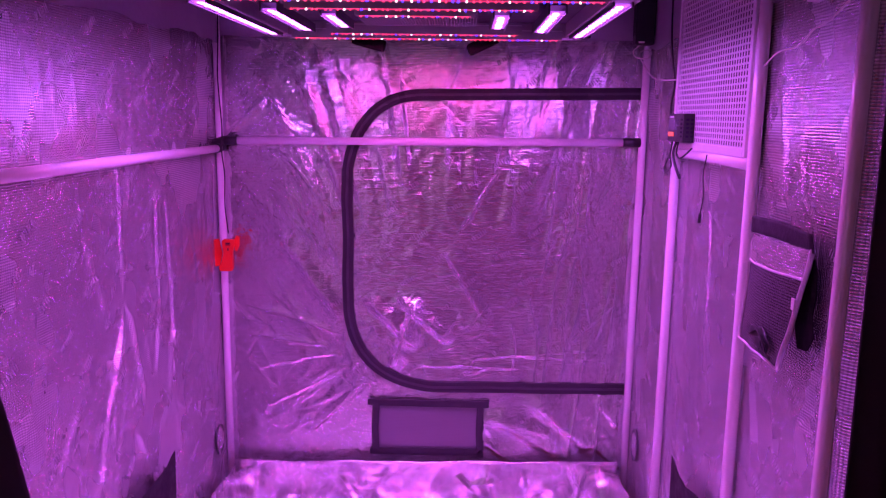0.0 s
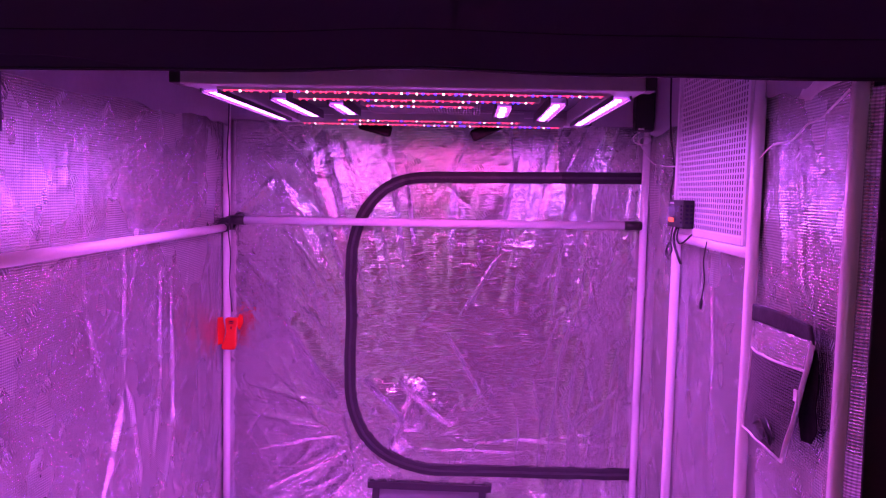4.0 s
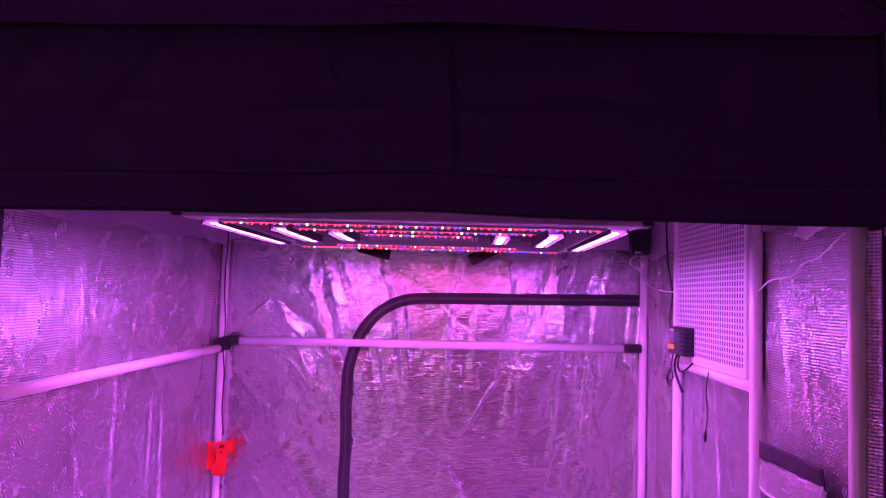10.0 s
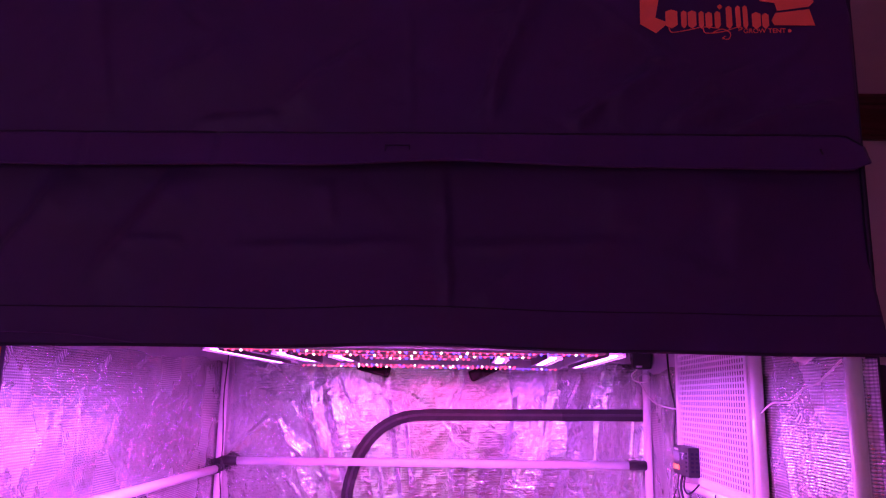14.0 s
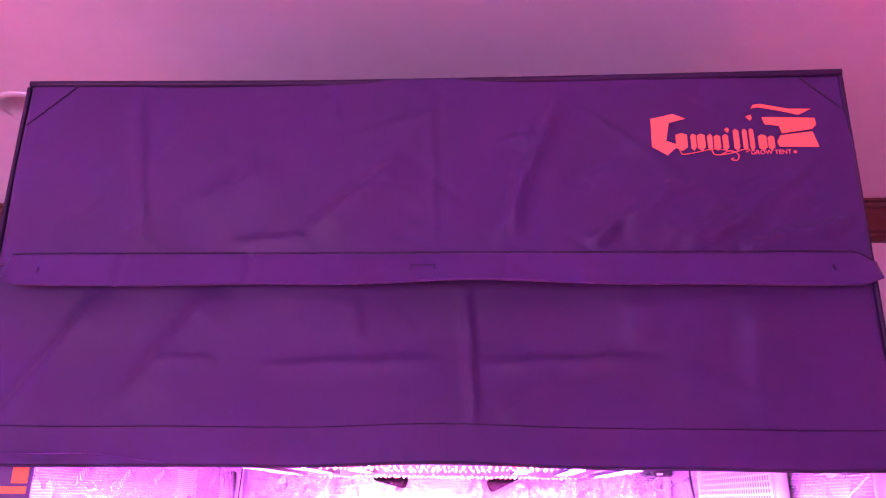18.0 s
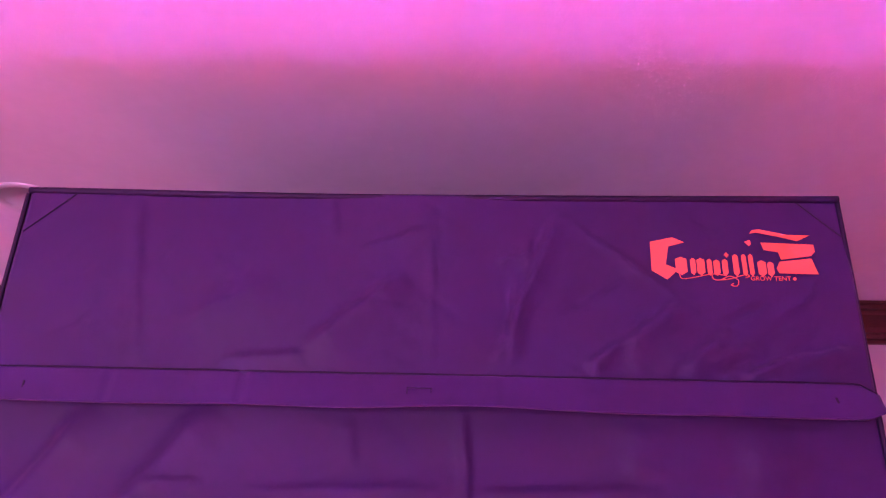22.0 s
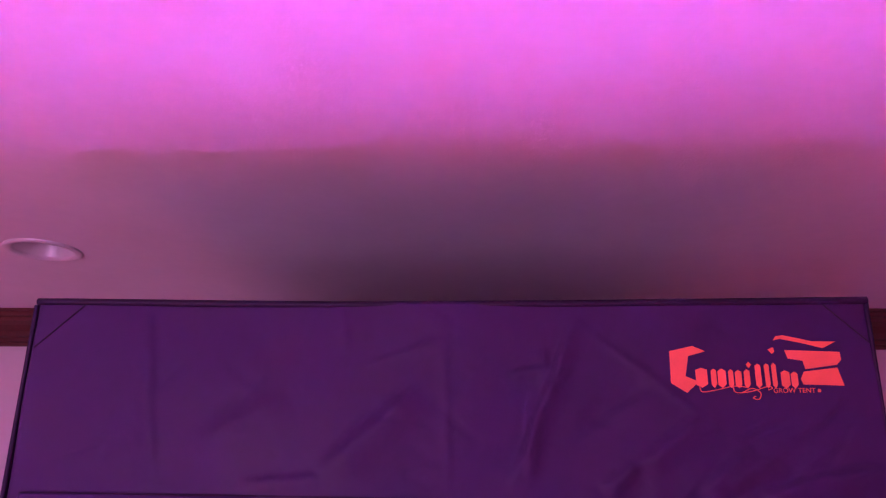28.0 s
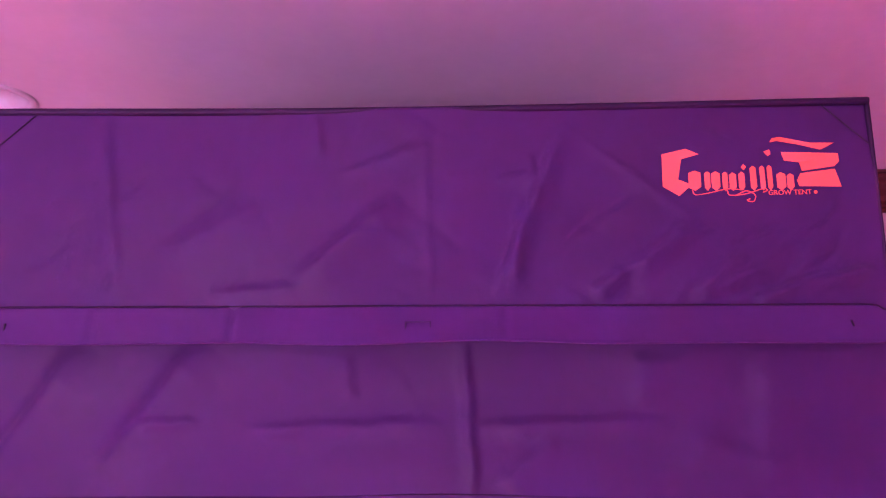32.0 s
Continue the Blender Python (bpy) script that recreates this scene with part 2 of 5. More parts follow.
M_RED = mat("red_plastic", (0.85, 0.03, 0.015), 0.4, 0, 0.08, 12)
M_LOGO = mat("red_print", (0.95, 0.20, 0.09), 0.55, 0, 0.06, 30)
M_BINDING = mat("silver_binding", (0.80, 0.78, 0.81), 0.38, 0.45, 0.2, 30, 0.3, 200, ("Y", 90, 0.6))
M_MESH = mat("dark_mesh", (0.05, 0.045, 0.055), 0.6, 0, 0.2, 60, 0.5, 400)
# board glows by itself, for the light its LEDs throw on it
M_BOARD = mat("led_board_glow", (0.6, 0.6, 0.6), 0.4, 0, 0.02, 30, emit=LED_TINT, power=1.4)
M_LINER = mat("grey_lining", (0.40, 0.38, 0.42), 0.45, 0.35, 0.10, 5, 0.1, 40)
M_ALU = mat("grey_housing", (0.44, 0.43, 0.45), 0.4, 0.35, 0.08, 8, 0.04, 90)
M_DARKALU = mat("dark_fin", (0.14, 0.13, 0.15), 0.4, 0.7, 0.1, 20)
M_LENS = mat("led_board", (0.75, 0.72, 0.75), 0.3, 0, 0.05, 30)
M_WALL = mat("wall_paint", (0.74, 0.70, 0.67), 0.75, 0, 0.04, 3, 0.1, 180)
M_CEIL = mat("ceiling_paint", (0.83, 0.81, 0.80), 0.8, 0, 0.04, 3, 0.12, 150)
M_WOOD = mat("dark_wood", (0.10, 0.025, 0.018), 0.4, 0, 0.3, 10, 0.1, 40, ("Z", 20, 0.2))
M_FLOOR = mat("floor_wood", (0.46, 0.115, 0.05), 0.4, 0, 0.25, 3, 0.1, 30)
M_CAN = mat("lamp_reflector", (0.75, 0.74, 0.73), 0.35, 0.2, 0.05, 10)
M_SCREEN = mat("grey_screen", (0.16, 0.16, 0.2), 0.2, 0, 0.05, 30)
M_ORANGE = mat("orange_display", (0.8, 0.2, 0.05), 0.4, 0, 0.05, 30, emit=(1.0, 0.20, 0.05), power=0.5)
M_TAGDARK = mat("tag_card", (0.10, 0.03, 0.16), 0.5, 0, 0.1, 20)
M_TAGORANGE = mat("tag_orange", (0.9, 0.22, 0.06), 0.5, 0, 0.1, 20)
M_PAPER = mat("white_cloth", (0.75, 0.74, 0.72), 0.8, 0, 0.08, 20, 0.2, 80)
M_STICKER = mat("pink_sticker", (0.7, 0.15, 0.5), 0.5, 0, 0.05, 20)
M_STRIP = mat("led_strip_glow", (0.8, 0.8, 0.8), 0.4, 0, 0.02, 30, emit=LED_TINT, power=STRIP_POWER)
M_ROWGLOW = mat("led_row_glow", (0.5, 0.1, 0.1), 0.4, 0, 0.02, 30, emit=(1.0, 0.03, 0.16), power=2.0)
M_LED_RED = mat("led_red", (0.8, 0.1, 0.1), 0.4, 0, 0.02, 30, emit=(1.0, 0.035, 0.11), power=ROW_POWER * 0.6)
M_LED_BLUE = mat("led_blue", (0.1, 0.1, 0.8), 0.4, 0, 0.02, 30, emit=(0.03, 0.02, 1.0), power=ROW_POWER * 1.2)
M_LED_WHITE = mat("led_white", (0.8, 0.8, 0.8), 0.4, 0, 0.02, 30, emit=(1.0, 0.66, 0.74), power=ROW_POWER * 0.8)



def see_through(m, amount):
    """Fine open weave: part of the light passes."""
    nt = m.node_tree
    out = nt.nodes["Material Output"]
    clear, mixed = nt.nodes.new("ShaderNodeBsdfTransparent"), nt.nodes.new("ShaderNodeMixShader")
    mixed.inputs["Fac"].default_value = amount
    nt.links.new(nt.nodes["Principled BSDF"].outputs["BSDF"], mixed.inputs[1])
    nt.links.new(clear.outputs["BSDF"], mixed.inputs[2])
    nt.links.new(mixed.outputs["Shader"], out.inputs["Surface"])


see_through(M_NET, 0.35)


# ---- builders ----
def lattice(seed):
    return np.random.RandomState(seed).rand(64, 64)


TABLES = {}


def vnoise(x, y, seed=0):
    """Smooth value noise, 0 to 1, on numpy arrays."""
    if seed not in TABLES:
        TABLES[seed] = lattice(seed)
    g = TABLES[seed]
    xi, yi = np.floor(x).astype(int), np.floor(y).astype(int)
    fx, fy = x - xi, y - yi
    fx, fy = fx * fx * (3 - 2 * fx), fy * fy * (3 - 2 * fy)
    a, b = g[xi % 64, yi % 64], g[(xi + 1) % 64, yi % 64]
    c, d = g[xi % 64, (yi + 1) % 64], g[(xi + 1) % 64, (yi + 1) % 64]
    return (a * (1 - fx) + b * fx) * (1 - fy) + (c * (1 - fx) + d * fx) * fy


def ridge(x, y, seed=0, sharp=3.0):
    """Crease lines: 1 on the crest, falling off to the sides."""
    return (1 - np.abs(2 * vnoise(x, y, seed) - 1)) ** sharp


def turned(u, v, degrees, long, wide):
    """Coordinates along and across a direction, divided by lengths."""
    c, s = math.cos(radians(degrees)), math.sin(radians(degrees))
    return (u * c + v * s) / long, (-u * s + v * c) / wide


def mesh_of(name, verts, faces, material, smooth=True):
    me = bpy.data.meshes.new(name)
    me.from_pydata([tuple(map(float, p)) for p in verts], [], [tuple(map(int, q)) for q in faces])
    me.materials.append(material)
    if smooth:
        me.polygons.foreach_set("use_smooth", [True] * len(me.polygons))
    me.update()
    return me


def put(name, me, parent=None, label="", category="", kind="", group=""):
    ob = new(name, me)
    if parent:
        ob.parent = parent
    return tagged(ob, label, category, group, kind)


def part(name, bm, material, parent, label="", smooth=False):
    """Links a bmesh as one mesh object under a thing or under a part."""
    me = bpy.data.meshes.new(name)
    bm.to_mesh(me)
    bm.free()
    me.materials.append(material)
    if smooth:
        me.polygons.foreach_set("use_smooth", [True] * len(me.polygons))
    return put(name, me, parent, label)


def thing(name, label, category, at=(0, 0, 0), group="", kind=""):
    ob = new(name)
    ob.location = at
    ob.empty_display_size = 0.05
    return tagged(ob, label, category, group, kind)


def box(size, centre=(0, 0, 0), bevel=0.0, turn=None, into=None):
    bm = into or bmesh.new()
    m = Matrix.Translation(centre) @ (turn or Matrix()) @ Matrix.Diagonal((*size, 1))
    got = bmesh.ops.create_cube(bm, size=1, matrix=m)
    if bevel:
        edges = {e for v in got["verts"] for e in v.link_edges}
        bmesh.ops.bevel(bm, geom=list(edges), offset=bevel, segments=2, profile=0.5, affect="EDGES")
    return bm


def tube(points, radius, sides=12, cap=True, flat=1.0):
    """A bmesh tube along points."""
    bm = bmesh.new()
    pts = [Vector(p) for p in points]
    rings, up = [], None
    for i, p in enumerate(pts):
        d = (pts[min(i + 1, len(pts) - 1)] - pts[max(i - 1, 0)]).normalized()
        if up is None:
            up = Vector((0, 0, 1)) if abs(d.z) < 0.9 else Vector((0, 1, 0))
        side = d.cross(up).normalized()
        up = side.cross(d).normalized()
        rings.append([bm.verts.new(p + radius * (math.cos(a) * side + flat * math.sin(a) * up))
                      for a in (2 * math.pi * k / sides for k in range(sides))])
    for r, s in zip(rings, rings[1:]):
        for k in range(sides):
            bm.faces.new((r[k], r[(k + 1) % sides], s[(k + 1) % sides], s[k]))
    if cap:
        bm.faces.new(rings[0][::-1])
        bm.faces.new(rings[-1])
    bmesh.ops.recalc_face_normals(bm, faces=bm.faces)
    return bm


def curve_points(ctrl, n=40):
    """Catmull-Rom through control points."""
    p = [np.array(c, float) for c in ctrl]
    p = [2 * p[0] - p[1]] + p + [2 * p[-1] - p[-2]]
    out = []
    per = max(2, n // (len(ctrl) - 1))
    for i in range(1, len(p) - 2):
        for k in range(per):
            s = k / per
            out.append(0.5 * (2 * p[i] + (p[i + 1] - p[i - 1]) * s + (2 * p[i - 1] - 5 * p[i] + 4 * p[i + 1] - p[i + 2]) * s * s
                              + (3 * p[i] - p[i - 1] - 3 * p[i + 1] + p[i + 2]) * s ** 3))
    return [*map(tuple, out), tuple(p[-2])]


def sheet(name, place, u0, u1, v0, v1, nu, nv, material, parent=None, label="", thick=0.0, flip=False):
    """A cloth-like sheet: place(u, v) gives x, y, z arrays; with thickness it gets a back and edges."""
    u, v = np.meshgrid(np.linspace(u0, u1, nu), np.linspace(v0, v1, nv), indexing="ij")
    front = np.stack([np.broadcast_to(a, u.shape) for a in place(u, v)], -1).reshape(-1, 3)
    k = np.arange(nu * nv).reshape(nu, nv)
    quad = np.stack([k[:-1, :-1], k[1:, :-1], k[1:, 1:], k[:-1, 1:]], -1).reshape(-1, 4)
    if flip:
        quad = quad[:, ::-1]
    verts, faces = front, quad.tolist()
    if thick:
        e1, e2 = front[k[-1, 0]] - front[k[0, 0]], front[k[0, -1]] - front[k[0, 0]]
        n = np.cross(e1, e2)
        n = n / np.linalg.norm(n) * (-1 if flip else 1)
        verts = np.vstack([front, front - thick * n])
        N = nu * nv
        faces += (quad[:, ::-1] + N).tolist()
        rim = [*k[:, 0], *k[-1, 1:], *k[-2::-1, -1], *k[0, -2:0:-1]]
        for a, b in zip(rim, rim[1:] + rim[:1]):
            faces.append((a, a + N, b + N, b) if not flip else (a, b, b + N, a + N))
    return put(name, mesh_of(name, verts, faces, material), parent, label)


def ribbon(path, width, place, lift, material, name, parent, thick=0.003, label=""):
    """A tape laid on a surface along (u, v) points."""
    p = np.array(path, float)
    d = np.gradient(p, axis=0)
    d /= np.linalg.norm(d, axis=1)[:, None]
    n = np.stack([-d[:, 1], d[:, 0]], 1)
    cols = []
    for off, up in ((-0.5, 0), (-0.5, thick), (-0.25, thick * 1.2), (0.25, thick * 1.2), (0.5, thick), (0.5, 0)):
        q = p + n * width * off
        cols.append(np.stack([np.broadcast_to(a, q[:, 0].shape) for a in place(q[:, 0], q[:, 1], lift + up)], -1))
    verts = np.stack(cols, 1).reshape(-1, 3)
    k = np.arange(len(p) * 6).reshape(len(p), 6)
    faces = np.stack([k[:-1, :-1], k[1:, :-1], k[1:, 1:], k[:-1, 1:]], -1).reshape(-1, 4).tolist()
    faces += [tuple(k[0, ::-1]), tuple(k[-1])]
    me = mesh_of(name, verts, faces, material, smooth=False)
    bm = bmesh.new()
    bm.from_mesh(me)
    bmesh.ops.recalc_face_normals(bm, faces=bm.faces)
    bm.to_mesh(me)
    bm.free()
    return put(name, me, parent, label)


def prism(outline, place, thick, into=None):
    """A flat shape given by (u, v) corners, laid by place(u, v, lift) and given thickness."""
    bm = into or bmesh.new()
    lo = [bm.verts.new(place(u, v, 0.0)) for u, v in outline]
    hi = [bm.verts.new(place(u, v, thick)) for u, v in outline]
    bm.faces.new(hi)
    bm.faces.new(lo[::-1])
    for i in range(len(lo)):
        j = (i + 1) % len(lo)
        bm.faces.new((lo[i], lo[j], hi[j], hi[i]))
    bmesh.ops.recalc_face_normals(bm, faces=bm.faces)
    return bm


# ---- the room ----
CEIL = 2.735


def slab(name, size, centre, material, label, category):
    return tagged(part(name, box(size, centre), material, None, label), category=category, kind="structure")


slab("floor", (5.6, 5.2, 0.1), (0, -0.8, -0.05), M_FLOOR, "plain brown wooden floor under the tent", "floor")
slab("wall_north", (5.6, 0.12, 2.9), (0, 1.635, 1.35), M_WALL, "plain pale painted wall behind the tent", "wall")
slab("wall_west", (0.12, 5.0, 2.9), (-2.74, -0.86, 1.35), M_WALL, "plain pale painted wall", "wall")
slab("wall_east", (0.12, 5.0, 2.9), (2.74, -0.86, 1.35), M_WALL, "plain pale painted wall", "wall")


def wall_with_opening():
    bm = bmesh.new()
    for size, c in (((0.8, 0.12, 2.9), (-2.3, -3.3, 1.35)), ((3.2, 0.12, 2.9), (1.1, -3.3, 1.35)),
                    ((1.4, 0.12, 1.0), (-1.2, -3.3, 0.4)), ((1.4, 0.12, 0.7), (-1.2, -3.3, 2.45))):
        box(size, c, into=bm)
    tagged(part("wall_south", bm, M_WALL, None, "plain pale painted wall with an opening for the added room light"), category="wall", kind="structure")


wall_with_opening()


def ceiling_with_hole(cx, cy, r):
    """Ceiling slab with one round cut-out for the recessed lamp."""
    bm = bmesh.new()
    n = 32
    ring = [(cx + r * math.cos(2 * math.pi * k / n), cy + r * math.sin(2 * math.pi * k / n)) for k in range(n)]
    s = 0.3
    square = []
    for k in range(n):
        a = 2 * math.pi * k / n
        m = max(abs(math.cos(a)), abs(math.sin(a)))
        square.append((cx + s * math.cos(a) / m, cy + s * math.sin(a) / m))
    x0, x1, y0, y1 = -2.8, 2.8, -3.36, 1.76
    for z in (CEIL, CEIL + 0.1):
        a = [bm.verts.new((*p, z)) for p in ring]
        b = [bm.verts.new((*p, z)) for p in square]
        for k in range(n):
            bm.faces.new((a[k], a[(k + 1) % n], b[(k + 1) % n], b[k]))
        for p in (((x0, y0), (x1, y0), (x1, cy - s), (x0, cy - s)), ((x0, cy + s), (x1, cy + s), (x1, y1), (x0, y1)),
                  ((x0, cy - s), (cx - s, cy - s), (cx - s, cy + s), (x0, cy + s)), ((cx + s, cy - s), (x1, cy - s), (x1, cy + s), (cx + s, cy + s))):
            bm.faces.new([bm.verts.new((*q, z)) for q in p])
    bmesh.ops.remove_doubles(bm, verts=bm.verts, dist=1e-5)
    tagged(part("ceiling", bm, M_CEIL, None, "plain white painted ceiling"), category="ceiling", kind="structure")


LAMP = (-1.213, 0.685)
ceiling_with_hole(*LAMP, 0.085)


def lathe(profile, centre, n=32):
    bm = bmesh.new()
    rings = [[bm.verts.new((centre[0] + r * math.cos(2 * math.pi * k / n), centre[1] + r * math.sin(2 * math.pi * k / n), centre[2] + z))
              for k in range(n)] for r, z in profile]
    for a, b in zip(rings, rings[1:]):
        for k in range(n):
            bm.faces.new((a[k], a[(k + 1) % n], b[(k + 1) % n], b[k]))
    return bm


downlight = thing("downlight", "recessed round ceiling lamp with a white trim, switched off", "ceiling lamp", (*LAMP, CEIL))
part("trim_ring", lathe([(0.108, 0), (0.108, -0.004), (0.102, -0.008), (0.088, -0.006), (0.084, 0.004)], (0, 0, 0)), M_CAN, downlight, "white painted trim ring", True)
part("reflector", lathe([(0.084, 0.003), (0.078, 0.04), (0.06, 0.11), (0.05, 0.13), (0.001, 0.131)], (0, 0, 0)), M_CAN, downlight, "pale cone reflector", True)
part("bulb", lathe([(0.001, 0.07), (0.03, 0.073), (0.043, 0.085), (0.04, 0.11), (0.02, 0.13)], (0, 0, 0)), M_PAPER, downlight, "unlit frosted bulb", True)


def crown():
    steps = [(0, 0), (0.015, 0), (0.018, 0.012), (0.03, 0.016), (0.032, 0.028), (0.05, 0.034), (0.055, 0.052), (0.08, 0.072),
             (0.105, 0.085), (0.11, 0.097), (0.128, 0.102), (0.134, 0.114), (0.150, 0.117), (0.153, 0.124), (0, 0.124)]
    profile = [(1.574 - a, CEIL - 0.125 + b) for a, b in steps]
    bm = bmesh.new()
    ends = [[bm.verts.new((x, y, z)) for y, z in profile] for x in (-2.68, 2.68)]
    for i in range(len(profile) - 1):
        bm.faces.new((ends[0][i], ends[1][i], ends[1][i + 1], ends[0][i + 1]))
    bm.faces.new(ends[0])
    bm.faces.new(ends[1][::-1])
    bmesh.ops.recalc_face_normals(bm, faces=bm.faces)
    tagged(part("crown_moulding", bm, M_WOOD, None, "dark reddish-brown wooden crown moulding along the ceiling"), category="moulding", kind="structure")


crown()

# ---- the grow tent: poles, cloth, lining ----
tent = thing("grow_tent", "black nylon grow tent with silver lining, front door opened", "grow tent")
HALF, BACK = 0.760, 1.535


def wander(u, v):
    """Small irregular shifts, so that no fold runs dead straight."""
    return (u + 0.034 * (vnoise(u / 0.16 + 7, v / 0.16, 91) - 0.5) + 0.012 * (vnoise(u / 0.045, v / 0.045 + 5, 92) - 0.5),
            v + 0.034 * (vnoise(u / 0.16, v / 0.16 + 3, 93) - 0.5) + 0.012 * (vnoise(u / 0.045 + 9, v / 0.045, 94) - 0.5))


def creases(u, v, seed, n, box_, angles, long, width, height):
    """Straight foil creases: random thin folds inside a box, with angles near the given ones."""
    rng = random.Random(seed)
    u, v = np.broadcast_arrays(u * 1.0, v * 1.0)
    u, v = wander(u, v)
    out = np.zeros(u.shape)
    for _ in range(n):
        cu, cv = rng.uniform(box_[0], box_[1]), rng.uniform(box_[2], box_[3])
        a = radians(rng.choice(angles) + rng.gauss(0, 9))
        length, w = rng.uniform(0.4, 1.0) * long, width * rng.uniform(0.6, 1.6)
        sway, size = 0.1 * rng.uniform(-1, 1), rng.choice((1, 1, -0.7)) * rng.uniform(0.4, 1.0)
        reach = length / 2 + 7 * w
        near = (np.abs(u - cu) < reach) & (np.abs(v - cv) < reach)
        if not near.any():
            continue
        du, dv = u[near] - cu, v[near] - cv
        along, across = du * math.cos(a) + dv * math.sin(a), -du * math.sin(a) + dv * math.cos(a)
        bend = across + sway * along * along / length
        side = np.where(bend > 0, np.exp(-(bend / (w * 2.2)) ** 2), np.exp(-(bend / w) ** 2))
        out[near] += size * side * np.clip(1 - (2 * along / length) ** 2, 0, 1)
    return height * out


BACK_FOLDS = ((0.22, 0.39, 0.53, 0.215, 0.018, 0.010), (0.375, 0.457, 0.64, 0.22, 0.020, 0.010), (0.63, 0.464, 0.73, 0.334, 0.014, 0.007),
              (0.054, 1.025, 0.235, 0.72, 0.012, 0.006), (-0.574, 1.08, -0.316, 0.745, 0.016, 0.010), (-0.586, 1.55, -0.73, 1.417, 0.008, 0.006),
              (-0.547, 1.49, -0.446, 1.40, 0.006, 0.005), (-0.24, 0.834, -0.03, 0.644, 0.014, 0.014), (-0.033, 0.84, -0.136, 0.554, 0.012, 0.014),
              (-0.116, 0.837, 0.096, 0.67, 0.014, 0.014), (0.246, 1.30, 0.09, 1.053, 0.003, 0.003),
              (-0.68, 0.80, -0.33, 0.69, 0.006, 0.006), (-0.69, 0.68, -0.36, 0.64, 0.005, 0.005), (-0.66, 0.55, -0.34, 0.62, 0.006, 0.006), (-0.62, 0.40, -0.30, 0.57, 0.007, 0.007),
              (-0.46, 0.28, -0.24, 0.52, 0.007, 0.007), (0.10, 0.60, 0.70, 0.655, 0.006, 0.003), (0.30, 0.62, 0.72, 0.60, 0.005, 0.0025), (-0.05, 0.585, 0.35, 0.57, 0.006, 0.0035), (0.515, 0.658, 0.693, 0.835, 0.004, 0.003))
LEFT_FOLDS = ((0.705, 1.40, 0.715, 1.01, 0.006, 0.006), (0.715, 1.01, 0.813, 0.695, 0.007, 0.010), (0.94, 1.30, 0.897, 0.74, 0.006, 0.007),
              (1.012, 1.30, 1.013, 0.635, 0.006, 0.008), (1.013, 0.635, 1.317, 0.248, 0.008, 0.010), (0.715, 1.005, 0.485, 0.55, 0.006, 0.009),
              (0.506, 1.195, 0.613, 0.985, 0.010, 0.008), (0.175, 1.134, 0.34, 0.72, 0.022, -0.004), (0.15, 1.10, 0.30, 0.70, 0.012, 0.0035),
              (0.463, 0.831, 0.25, 0.60, 0.008, 0.005), (0.613, 0.694, 0.40, 0.50, 0.009, 0.006), (0.74, 0.64, 0.83, 0.40, 0.008, 0.010))

RIGHT_FOLDS = ((0.767, 1.385, 0.705, 0.864, 0.005, 0.006), (0.966, 1.309, 0.918, 0.876, 0.012, 0.004), (0.759, 0.671, 0.547, 0.932, 0.006, 0.006), (0.228, 0.968, 0.082, 0.918, 0.008, 0.004), (0.239, 0.893, 0.12, 0.987, 0.006, 0.006), (0.373, 1.686, 0.312, 1.312, 0.01, 0.006), (0.289, 1.656, 0.226, 1.323, 0.006, 0.006), (0.232, 1.611, 0.187, 1.318, 0.006, 0.005), (0.187, 0.904, 0.075, 0.984, 0.006, 0.006))


def folds(u, v, rows):
    """Single long folds from one point to another, steep on one side."""
    out = 0 * u
    wu, wv = wander(u, v)
    u, v = 0.5 * (u + wu), 0.5 * (v + wv)
    for a, b, c, e, width, height in rows:
        d = np.array((c - a, e - b))
        n = math.hypot(*d)
        along = ((u - a) * d[0] + (v - b) * d[1]) / n / n
        across = (-(u - a) * d[1] + (v - b) * d[0]) / n
        out = out + height * np.where(across > 0, np.exp(-(across / (width * 2.5)) ** 2), np.exp(-(across / width) ** 2)) * np.clip(np.minimum(along, 1 - along) * 6, 0, 1)
    return out


